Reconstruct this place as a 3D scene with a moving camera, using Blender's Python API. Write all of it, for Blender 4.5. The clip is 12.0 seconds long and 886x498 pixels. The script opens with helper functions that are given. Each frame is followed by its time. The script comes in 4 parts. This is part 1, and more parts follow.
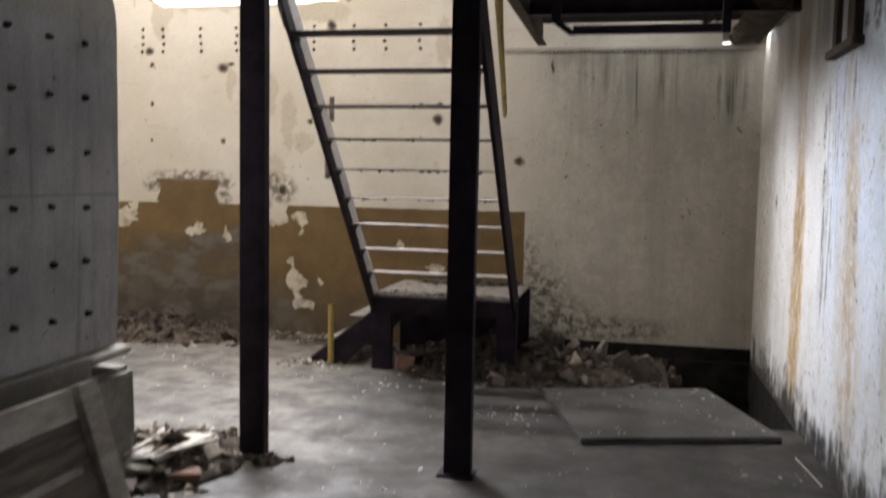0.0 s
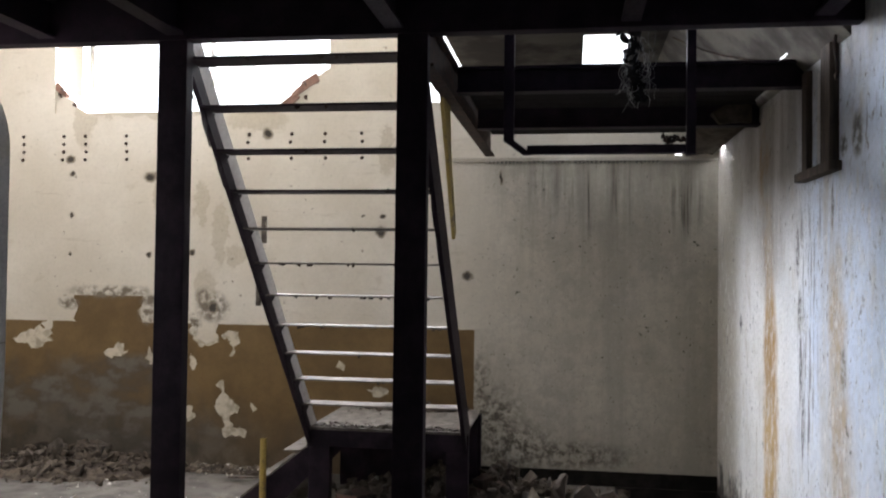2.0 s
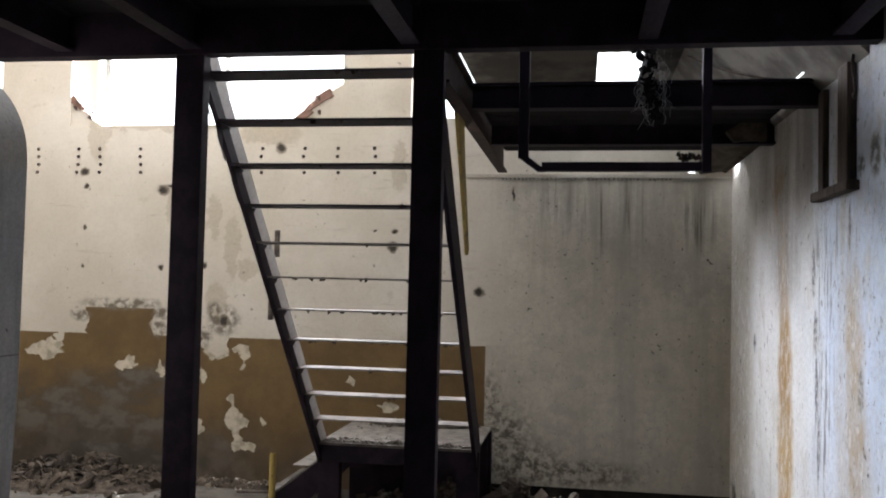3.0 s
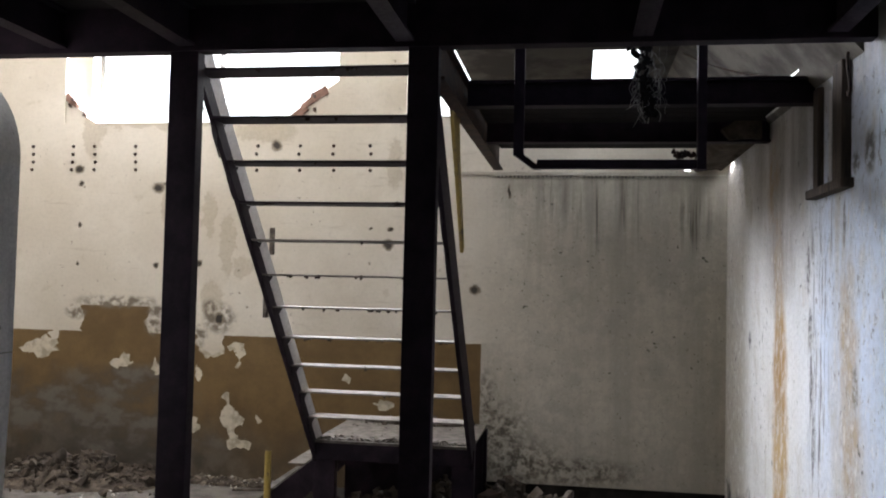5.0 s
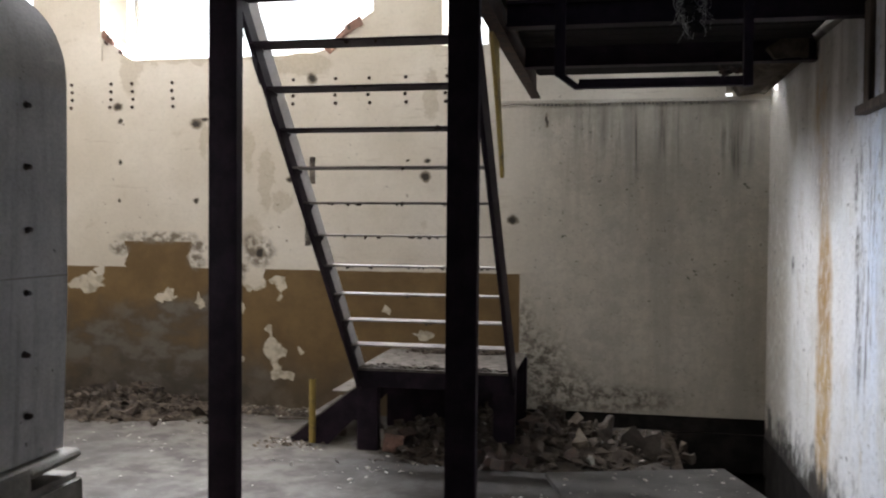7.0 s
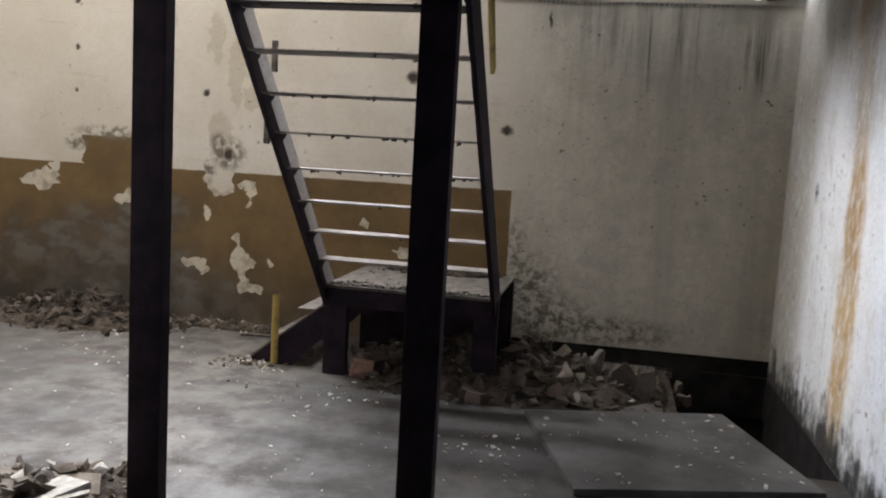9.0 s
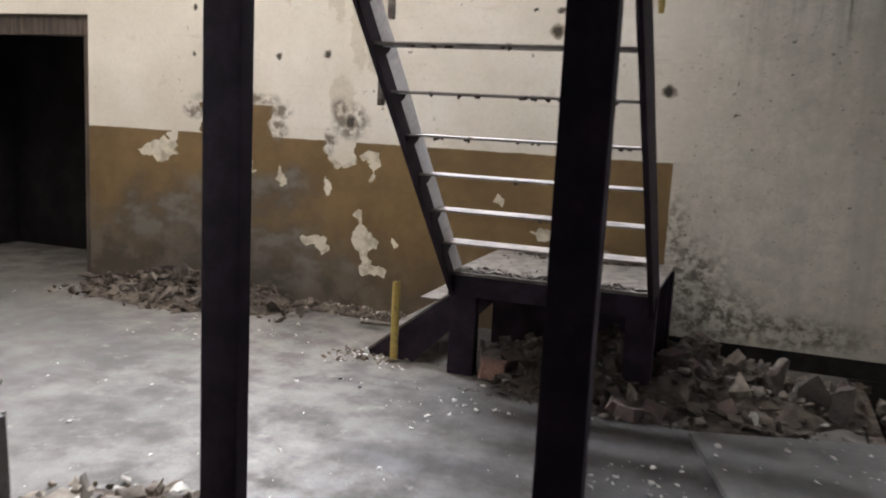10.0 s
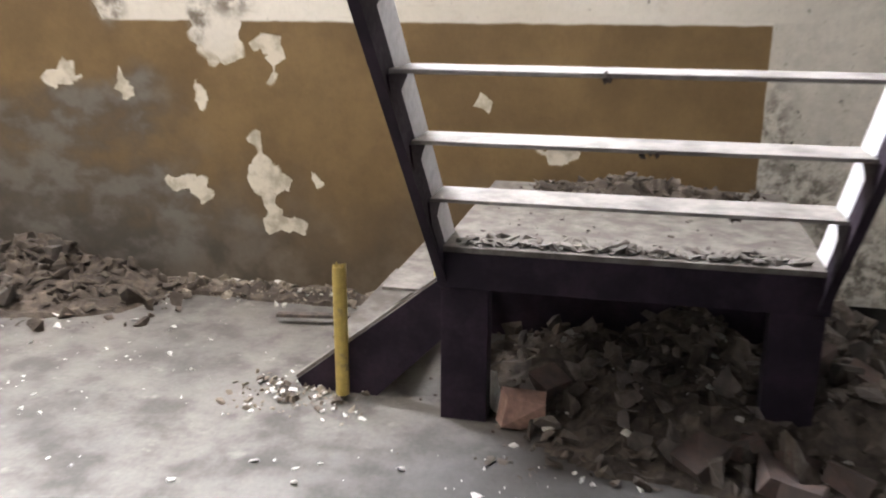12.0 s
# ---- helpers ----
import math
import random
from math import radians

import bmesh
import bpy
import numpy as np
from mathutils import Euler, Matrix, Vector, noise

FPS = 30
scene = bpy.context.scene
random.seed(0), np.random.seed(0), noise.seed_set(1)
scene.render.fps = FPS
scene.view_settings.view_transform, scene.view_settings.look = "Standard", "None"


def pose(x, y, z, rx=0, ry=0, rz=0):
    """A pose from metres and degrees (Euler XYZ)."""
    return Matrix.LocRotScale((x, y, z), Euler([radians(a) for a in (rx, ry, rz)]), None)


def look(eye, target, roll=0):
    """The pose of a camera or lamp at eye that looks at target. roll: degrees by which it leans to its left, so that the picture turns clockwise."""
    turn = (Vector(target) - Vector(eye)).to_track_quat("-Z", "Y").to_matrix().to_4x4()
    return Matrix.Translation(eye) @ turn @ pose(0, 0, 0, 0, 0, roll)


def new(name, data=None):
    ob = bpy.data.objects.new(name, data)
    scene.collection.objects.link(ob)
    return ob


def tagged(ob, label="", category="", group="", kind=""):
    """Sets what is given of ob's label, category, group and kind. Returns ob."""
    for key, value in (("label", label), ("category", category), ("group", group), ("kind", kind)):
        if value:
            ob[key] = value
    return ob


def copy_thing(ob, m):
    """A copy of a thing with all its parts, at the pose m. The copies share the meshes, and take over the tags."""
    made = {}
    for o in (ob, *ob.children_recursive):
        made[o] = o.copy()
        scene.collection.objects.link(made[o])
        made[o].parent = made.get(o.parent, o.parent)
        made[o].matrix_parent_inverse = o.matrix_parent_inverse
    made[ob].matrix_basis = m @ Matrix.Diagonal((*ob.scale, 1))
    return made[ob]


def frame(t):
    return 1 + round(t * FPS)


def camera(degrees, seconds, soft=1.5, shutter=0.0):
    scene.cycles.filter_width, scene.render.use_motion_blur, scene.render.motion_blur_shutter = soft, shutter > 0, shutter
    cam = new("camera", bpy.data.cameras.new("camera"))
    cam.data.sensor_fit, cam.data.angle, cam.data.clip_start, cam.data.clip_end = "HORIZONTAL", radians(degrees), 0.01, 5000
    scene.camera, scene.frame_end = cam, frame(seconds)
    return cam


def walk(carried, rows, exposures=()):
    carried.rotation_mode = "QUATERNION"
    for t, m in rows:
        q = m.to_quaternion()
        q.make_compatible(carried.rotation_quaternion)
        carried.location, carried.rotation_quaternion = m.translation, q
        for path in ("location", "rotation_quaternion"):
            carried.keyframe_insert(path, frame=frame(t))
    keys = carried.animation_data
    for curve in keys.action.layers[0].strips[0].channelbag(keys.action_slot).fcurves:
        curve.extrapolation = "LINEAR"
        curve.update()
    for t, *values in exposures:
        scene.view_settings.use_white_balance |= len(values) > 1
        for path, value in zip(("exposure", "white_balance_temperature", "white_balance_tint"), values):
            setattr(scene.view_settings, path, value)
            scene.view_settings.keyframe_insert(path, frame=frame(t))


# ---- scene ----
cam = camera(54.3, 12.0, 2.0, 0.6)
PATH = [
    (0, (0.473, 0.028, 1.47), (0.054, 1.977, 1.309), 1.1),
    (0.5, (0.458, 0.225, 1.599), (0.045, 2.181, 1.55), 0.1),
    (1, (0.368, 0.347, 1.641), (-0.006, 2.312, 1.648), -0.1),
    (1.5, (0.353, 0.461, 1.669), (0.029, 2.434, 1.667), 0.2),
    (2, (0.365, 0.504, 1.682), (0.07, 2.482, 1.731), 0.7),
    (2.5, (0.355, 0.503, 1.687), (0.066, 2.481, 1.762), 1.1),
    (3, (0.341, 0.511, 1.685), (0.025, 2.484, 1.769), 1.3),
    (5, (0.348, 0.517, 1.682), (0.04, 2.491, 1.762), 1.3),
    (5.5, (0.348, 0.52, 1.677), (-0.023, 2.484, 1.733), 1.3),
    (6, (0.301, 0.521, 1.632), (-0.142, 2.472, 1.614), 1.3),
    (6.5, (0.285, 0.524, 1.607), (-0.125, 2.48, 1.541), -0.0),
    (7, (0.299, 0.504, 1.581), (-0.079, 2.467, 1.529), 0.5),
    (7.5, (0.329, 0.548, 1.539), (0.056, 2.524, 1.399), 2.8),
    (7.7, (0.34, 0.597, 1.515), (0.07, 2.571, 1.336), 2.5),
    (9.3, (0.296, 1.298, 1.483), (-0.098, 3.241, 1.221), 2.9),
    (9.5, (0.277, 1.421, 1.467), (-0.137, 3.356, 1.177), 2.2),
    (10, (0.124, 1.917, 1.444), (-0.553, 3.773, 1.132), 2.9),
    (10.5, (-0.136, 2.376, 1.421), (-0.741, 4.243, 1.036), 1.3),
    (11, (-0.386, 2.878, 1.37), (-1.004, 4.723, 0.909), 0.2),
    (11.3, (-0.528, 3.151, 1.353), (-1.148, 4.997, 0.898), -0.5),
    (11.5, (-0.662, 3.365, 1.347), (-1.169, 5.239, 0.867), 0.4),
    (12, (-0.854, 3.881, 1.302), (-1.288, 5.752, 0.744), 0.2),
]
EXPOSURES = [(0.0, -0.20, 6900, 12), (1.0, -0.38, 6650, 11), (2.5, -0.40, 6550, 11), (5.5, -0.40, 6550, 11), (7.7, -0.52, 6600, 11), (9.5, -0.24, 6550, 11), (10.5, 0.30, 6300, 12), (11.5, 0.60, 6350, 12), (12.0, 0.66, 6450, 12)]
walk(cam, [(t, look(eye, target, roll)) for t, eye, target, roll in PATH], EXPOSURES)

# ---- light ----
N = 7.432  # face of the far wall


world = bpy.data.worlds.new("world")
scene.world = world
world.use_nodes = True
wn = world.node_tree
sky = wn.nodes.new("ShaderNodeTexSky")
sky.sky_type = "NISHITA"
sky.sun_disc = False
sky.sun_elevation, sky.sun_rotation = radians(48), radians(20)
wn.links.new(sky.outputs[0], wn.nodes["Background"].inputs[0])
wn.nodes["Background"].inputs[1].default_value = 0.15


def lamp(name, eye, target, w, h, watts, color):
    """A rectangle of sky light standing in an opening."""
    data = bpy.data.lights.new(name, "AREA")
    data.shape, data.size, data.size_y, data.energy, data.color = "RECTANGLE", w, h, watts, color
    ob = new(name, data)
    ob.matrix_world = look(eye, target)
    return ob


sun = bpy.data.lights.new("sun", "SUN")
sun.energy, sun.angle, sun.color = 1.0, radians(12), (1.0, 0.95, 0.88)
new("sun", sun).matrix_world = look((0, 0, 0), (-0.23, -0.63, -0.74))

SKY = (0.86, 0.90, 1.0)
lamp("window_light", (-2.87, N + 0.60, 3.70), (-1.45, 5.2, 2.25), 2.6, 1.4, 1580, SKY)
lamp("window_light", (-5.5, N + 0.457, 3.65), (-4.6, 5.2, 2.2), 1.8, 1.3, 260, SKY)
lamp("window_light", (-0.84, N + 0.457, 3.6), (-0.84, 5.2, 2.2), 0.4, 1.2, 40, SKY)


def roof_light(x, y, z, w, h, watts, color):
    lamp("roof_daylight", (x, y, z), (x, y, 0), w, h, watts, color).matrix_world = pose(x, y, z)


for sx, watts in ((-5.2, 66), (-3.4, 62), (-1.8, 18)):
    roof_light(sx, 5.75, 4.61, 0.7, 2.3, watts, (1.0, 0.91, 0.85))
roof_light(0.585, 6.755, 3.254, 0.29, 0.94, 3.5, SKY)
roof_light(-0.515, 6.35, 3.254, 0.055, 1.48, 2, SKY)
# small lamp added for daylight leaking through the crack between nib and wall
lamp("roof_daylight", (1.452, N - 0.16, 2.63), (1.495, N - 0.22, 2.35), 0.03, 0.16, 1.6, SKY)

# ---- materials ----


def nodes(name, rough=0.8, metal=0.0):
    m = bpy.data.materials.new(name)
    m.use_nodes = True
    nt = m.node_tree
    b = nt.nodes["Principled BSDF"]
    b.inputs["Roughness"].default_value, b.inputs["Metallic"].default_value = rough, metal
    return m, nt, b


def put(nt, socket, value):
    if isinstance(value, bpy.types.NodeSocket):
        nt.links.new(value, socket)
    elif value is not None:
        socket.default_value = value


def where(nt, scale=(1, 1, 1)):
    c = nt.nodes.new("ShaderNodeTexCoord").outputs["Object"]
    v = nt.nodes.new("ShaderNodeVectorMath")
    v.operation = "MULTIPLY"
    nt.links.new(c, v.inputs[0])
    v.inputs[1].default_value = scale
    return v.outputs[0]


def noise_of(nt, scale, stretch=(1, 1, 1), detail=5.0, rough=0.6, vector=None, shift=0.0):
    n = nt.nodes.new("ShaderNodeTexNoise")
    n.noise_dimensions = "4D"
    n.inputs["W"].default_value = shift
    n.inputs["Scale"].default_value, n.inputs["Detail"].default_value, n.inputs["Roughness"].default_value = scale, detail, rough
    nt.links.new(vector if vector is not None else where(nt, stretch), n.inputs["Vector"])
    return n.outputs[0]


def ramp(nt, value, lo, hi, a=0.0, b=1.0):
    r = nt.nodes.new("ShaderNodeMapRange")
    r.interpolation_type = "SMOOTHSTEP"
    for k, v in zip(("Value", "From Min", "From Max", "To Min", "To Max"), (value, lo, hi, a, b)):
        put(nt, r.inputs[k], v)
    return r.outputs[0]


def calc(nt, op, a, b=None, c=None):
    n = nt.nodes.new("ShaderNodeMath")
    n.operation = op
    for i, v in enumerate((a, b, c)):
        put(nt, n.inputs[i], v)
    return n.outputs[0]


def mix(nt, f, a, b, how="MIX"):
    n = nt.nodes.new("ShaderNodeMix")
    n.data_type, n.blend_type = "RGBA", how
    for i, v in ((0, f), (6, a), (7, b)):
        if isinstance(v, tuple) and len(v) == 3:
            v = (*v, 1)
        put(nt, n.inputs[i], v)
    return n.outputs[2]


def relief(nt, b, height, strength=0.4, distance=0.01):
    n = nt.nodes.new("ShaderNodeBump")
    n.inputs["Strength"].default_value, n.inputs["Distance"].default_value = strength, distance
    nt.links.new(height, n.inputs["Height"])
    nt.links.new(n.outputs[0], b.inputs["Normal"])


def axes(nt):
    n = nt.nodes.new("ShaderNodeSeparateXYZ")
    nt.links.new(where(nt), n.inputs[0])
    return n.outputs[0], n.outputs[1], n.outputs[2]


def spots(nt, flat, places):
    """The least distance, in radii, to a set of (u, v, ru, rv) blots."""
    least = None
    for u, v, ru, rv in places:
        m = nt.nodes.new("ShaderNodeVectorMath")
        m.operation = "MULTIPLY_ADD"
        nt.links.new(flat, m.inputs[0])
        m.inputs[1].default_value, m.inputs[2].default_value = (1 / ru, 1 / rv, 0), (-u / ru, -v / rv, 0)
        d = nt.nodes.new("ShaderNodeVectorMath")
        d.operation = "LENGTH"
        nt.links.new(m.outputs[0], d.inputs[0])
        least = d.outputs["Value"] if least is None else calc(nt, "MINIMUM", least, d.outputs["Value"])
    return least


def flat_of(nt, u, v, wobble=0.05, scale=9.0):
    n = nt.nodes.new("ShaderNodeCombineXYZ")
    du = calc(nt, "MULTIPLY", calc(nt, "SUBTRACT", noise_of(nt, scale, shift=3.0), 0.5), wobble * 2)
    dv = calc(nt, "MULTIPLY", calc(nt, "SUBTRACT", noise_of(nt, scale, shift=8.0), 0.5), wobble * 2)
    put(nt, n.inputs[0], calc(nt, "ADD", u, du))
    put(nt, n.inputs[1], calc(nt, "ADD", v, dv))
    return n.outputs[0]


def plain(name, color, dark=None, rough=0.8, metal=0.0, scale=12.0, bump=0.3, stretch=(1, 1, 1), lo=0.35, hi=0.7, fine=60.0, vary=0.0):
    """A worn surface: two tones in large blots, fine grain, relief."""
    m, nt, b = nodes(name, rough, metal)
    dark = dark or tuple(c * 0.6 for c in color)
    big = noise_of(nt, scale, stretch)
    small = noise_of(nt, fine, stretch, detail=3)
    col = mix(nt, ramp(nt, big, lo, hi), dark, color)
    col = mix(nt, 0.35, col, mix(nt, ramp(nt, small, 0.3, 0.7), (0.35, 0.35, 0.35), (1, 1, 1)), "MULTIPLY")
    if vary:
        info = nt.nodes.new("ShaderNodeNewGeometry").outputs["Random Per Island"]
        obj = nt.nodes.new("ShaderNodeObjectInfo").outputs["Random"]
        v = calc(nt, "FRACT", calc(nt, "ADD", info, obj))
        col = mix(nt, vary, col, mix(nt, v, (0.25, 0.24, 0.22), (1, 1, 1)), "MULTIPLY")
    put(nt, b.inputs["Base Color"], col)
    put(nt, b.inputs["Roughness"], ramp(nt, small, 0.2, 0.8, max(0.05, rough - 0.12), min(1, rough + 0.1)))
    relief(nt, b, calc(nt, "ADD", big, calc(nt, "MULTIPLY", small, 0.5)), bump)
    return m


def far_wall_material():
    m, nt, b = nodes("far_wall_paint", 0.85)
    wx, y, wz = axes(nt)
    x, z = calc(nt, "MULTIPLY_ADD", wx, 0.971, -0.004), calc(nt, "MULTIPLY_ADD", wz, 0.966, 0.056)
    flat = flat_of(nt, x, z, 0.045, 8.0)
    fine = flat_of(nt, wx, wz, 0.016, 22.0)
    grain, blot = noise_of(nt, 45.0, detail=4), noise_of(nt, 1.3, detail=7)
    edge = calc(nt, "MULTIPLY", calc(nt, "SUBTRACT", noise_of(nt, 9.0, shift=5.0), 0.5), 0.02)
    # cream upper paint with patches of bare plaster
    cream = mix(nt, ramp(nt, blot, 0.35, 0.7), (0.56, 0.51, 0.42), (0.66, 0.615, 0.53))
    cream = mix(nt, ramp(nt, noise_of(nt, 6.0, detail=8, shift=2.0), 0.62, 0.72, 0.0, 0.35), cream, (0.42, 0.36, 0.26))
    bare = spots(nt, flat_of(nt, x, z, 0.10, 10.0), ((-3.72, 2.92, 0.10, 0.26), (-3.1, 2.97, 0.75, 0.05), (-2.2, 2.88, 0.28, 0.10), (-3.05, 2.28, 0.05, 0.16),
                            (-2.5, 1.95, 0.07, 0.28), (-2.66, 2.2, 0.06, 0.2), (-2.35, 1.78, 0.09, 0.09), (-1.12, 2.62, 0.07, 0.22), (-2.62, 1.5, 0.10, 0.16)))
    cream = mix(nt, ramp(nt, bare, 1.1, 0.8, 0, 0.5), cream, mix(nt, grain, (0.30, 0.25, 0.17), (0.46, 0.40, 0.29)))
    scuff = noise_of(nt, 1.0, (3.0, 1.0, 22.0), detail=6, shift=6.6)
    cream = mix(nt, calc(nt, "MULTIPLY", ramp(nt, scuff, 0.60, 0.70), 0.35), cream, (0.40, 0.34, 0.26))
    fleck = ramp(nt, noise_of(nt, 24.0, detail=3, shift=4.4), 0.66, 0.71)
    cream = mix(nt, calc(nt, "MULTIPLY", fleck, ramp(nt, noise_of(nt, 1.7, shift=2.2), 0.45, 0.6, 0.1, 0.9)), cream, (0.20, 0.165, 0.12))
    # ochre dado
    ochre = mix(nt, ramp(nt, noise_of(nt, 3.0, detail=6, shift=1.0), 0.35, 0.65), (0.122, 0.075, 0.028), (0.174, 0.110, 0.043))
    ochre = mix(nt, ramp(nt, noise_of(nt, 14.0, detail=6, shift=6.0), 0.55, 0.72, 0, 0.5), ochre, (0.13, 0.08, 0.035))
    grime = ramp(nt, calc(nt, "ADD", z, calc(nt, "MULTIPLY", calc(nt, "SUBTRACT", noise_of(nt, 2.2, detail=6), 0.5), 1.0)), 0.75, 0.25)
    ochre = mix(nt, calc(nt, "MULTIPLY", grime, ramp(nt, x, -1.6, -2.8, 0.45, 0.95)), ochre, mix(nt, ramp(nt, noise_of(nt, 4.0, shift=4.0), 0.4, 0.6), (0.058, 0.047, 0.034), (0.12, 0.10, 0.075)))
    wide = flat_of(nt, x, z, 0.35, 3.0)
    grey = spots(nt, wide, ((-3.35, 0.76, 0.55, 0.2), (-4.15, 0.60, 0.45, 0.2), (-3.3, 0.42, 0.7, 0.2)))
    smear = noise_of(nt, 3.0, (1.0, 1.0, 1.5), detail=6, rough=0.55, shift=5.5)
    ochre = mix(nt, calc(nt, "MULTIPLY", ramp(nt, grey, 1.5, 0.6), ramp(nt, smear, 0.36, 0.58, 0.15, 0.9)), ochre, mix(nt, ramp(nt, smear, 0.47, 0.60), (0.066, 0.057, 0.046), (0.142, 0.126, 0.103)))
    cells = nt.nodes.new("ShaderNodeTexVoronoi")
    cells.inputs["Scale"].default_value = 16.0
    nt.links.new(fine, cells.inputs["Vector"])
    snap = nt.nodes.new("ShaderNodeVectorMath")
    snap.operation = "ADD"
    for k, (src, f) in enumerate(((fine, 0.35), (cells.outputs["Position"], 0.65))):
        sc = nt.nodes.new("ShaderNodeVectorMath")
        sc.operation = "SCALE"
        nt.links.new(src, sc.inputs[0])
        sc.inputs["Scale"].default_value = f
        nt.links.new(sc.outputs[0], snap.inputs[k])
    ragged = snap.outputs[0]
    torn = spots(nt, ragged, ((-4.28, 1.04, 0.19, 0.06), (-4.20, 1.09, 0.10, 0.05), (-4.13, 1.13, 0.035, 0.09), (-3.48, 0.945, 0.10, 0.035), (-3.47, 0.99, 0.05, 0.07), (-3.18, 0.93, 0.03, 0.07), (-3.16, 0.87, 0.045, 0.03),
                              (-2.70, 1.15, 0.12, 0.12), (-2.66, 1.07, 0.09, 0.06), (-2.49, 1.11, 0.11, 0.03), (-2.43, 1.03, 0.025, 0.09), (-2.81, 0.98, 0.022, 0.08), (-2.80, 0.87, 0.035, 0.055),
                              (-2.53, 0.66, 0.045, 0.07), (-2.50, 0.53, 0.085, 0.075), (-2.43, 0.50, 0.05, 0.045), (-2.48, 0.41, 0.025, 0.06), (-2.46, 0.32, 0.06, 0.075), (-2.39, 0.30, 0.075, 0.035), (-2.88, 0.48, 0.095, 0.04), (-2.83, 0.45, 0.06, 0.05),
                              (-2.25, 0.52, 0.025, 0.035), (-1.20, 0.69, 0.09, 0.035), (-1.51, 0.89, 0.025, 0.04),))
    ochre = mix(nt, ramp(nt, torn, 1.0, 0.92), ochre, mix(nt, ramp(nt, noise_of(nt, 12.0, shift=9.0), 0.35, 0.6), (0.36, 0.31, 0.23), (0.60, 0.54, 0.43)))
    cut = nt.nodes.new("ShaderNodeSeparateXYZ")
    nt.links.new(ragged, cut.inputs[0])
    du = calc(nt, "DIVIDE", calc(nt, "ABSOLUTE", calc(nt, "ADD", cut.outputs[0], 3.575)), 0.31)
    dv = calc(nt, "DIVIDE", calc(nt, "ABSOLUTE", calc(nt, "SUBTRACT", wz, 1.30)), 0.135)
    bump_up = calc(nt, "MAXIMUM", du, dv)
    dado = calc(nt, "MAXIMUM", ramp(nt, calc(nt, "ADD", z, edge), 1.225, 1.215), ramp(nt, bump_up, 1.0, 0.93))
    dado = calc(nt, "MULTIPLY", dado, ramp(nt, calc(nt, "ADD", x, edge), -0.390, -0.400))
    open_patch = ramp(nt, spots(nt, ragged, ((-2.70, 1.19, 0.14, 0.14), (-2.66, 1.32, 0.10, 0.10), (-4.13, 1.17, 0.04, 0.06))), 1.0, 0.92)
    left = mix(nt, calc(nt, "MULTIPLY", dado, calc(nt, "SUBTRACT", 1.0, open_patch)), cream, ochre)
    sooty = spots(nt, flat, ((-3.82, 1.38, 0.09, 0.06), (-3.45, 1.47, 0.35, 0.05), (-3.12, 1.27, 0.07, 0.07), (-2.62, 1.42, 0.08, 0.10), (-2.7, 1.22, 0.05, 0.1), (-2.55, 1.354, 0.13, 0.12), (-3.1, 1.4, 0.08, 0.05)))
    left = mix(nt, calc(nt, "MULTIPLY", ramp(nt, sooty, 1.4, 0.5), ramp(nt, noise_of(nt, 18.0, shift=2.5), 0.35, 0.6)), left, (0.17, 0.14, 0.105))
    # whitewashed stretch with running damp
    drip = noise_of(nt, 1.0, (7.0, 1.0, 0.45), detail=8, rough=0.65)
    drip2 = noise_of(nt, 1.0, (22.0, 1.0, 0.9), detail=5, shift=3.3)
    white = mix(nt, ramp(nt, blot, 0.3, 0.7), (0.50, 0.455, 0.375), (0.60, 0.555, 0.47))
    white = mix(nt, ramp(nt, noise_of(nt, 5.0, detail=8, shift=10.0), 0.5, 0.75, 0, 0.4), white, (0.36, 0.33, 0.27))
    white = mix(nt, calc(nt, "MULTIPLY", ramp(nt, drip, 0.45, 0.72), ramp(nt, z, 1.0, 2.4, 0.1, 0.6)), white, (0.22, 0.20, 0.16))
    for wide, tall, f, tone in ((5.0, 0.35, 0.40, (0.33, 0.31, 0.27)), (17.0, 1.2, 0.14, (0.30, 0.28, 0.24))):
        run = noise_of(nt, 1.0, (wide, 1.0, tall), detail=6, rough=0.6, shift=wide)
        white = mix(nt, calc(nt, "MULTIPLY", ramp(nt, run, 0.47, 0.66), f), white, tone)
    dab = noise_of(nt, 3.2, detail=9, rough=0.72, shift=14.0)
    white = mix(nt, ramp(nt, dab, 0.50, 0.66, 0, 0.42), white, (0.29, 0.27, 0.235))
    white = mix(nt, ramp(nt, noise_of(nt, 13.0, detail=6, rough=0.7, shift=17.0), 0.56, 0.68, 0, 0.35), white, (0.66, 0.63, 0.56))
    trowel = noise_of(nt, 8.0, detail=9, rough=0.78, shift=27.0)
    white = mix(nt, ramp(nt, trowel, 0.42, 0.58, 0.55, 0.0), white, (0.40, 0.37, 0.31))
    white = mix(nt, ramp(nt, noise_of(nt, 42.0, (1, 1, 0.6), detail=4, rough=0.6, shift=29.0), 0.62, 0.68, 0, 0.5), white, (0.17, 0.15, 0.12))
    top_grime = ramp(nt, calc(nt, "ADD", z, calc(nt, "MULTIPLY", calc(nt, "SUBTRACT", noise_of(nt, 1.0, (9.0, 1.0, 0.6), detail=6, shift=19.0), 0.5), 1.6)), 2.15, 2.65, 0, 0.55)
    white = mix(nt, top_grime, white, (0.23, 0.205, 0.165))
    runs_at = spots(nt, flat, ((0.45, 2.35, 0.22, 0.42), (0.72, 2.3, 0.10, 0.5), (0.15, 2.4, 0.12, 0.25), (1.2, 2.2, 0.15, 0.3)))
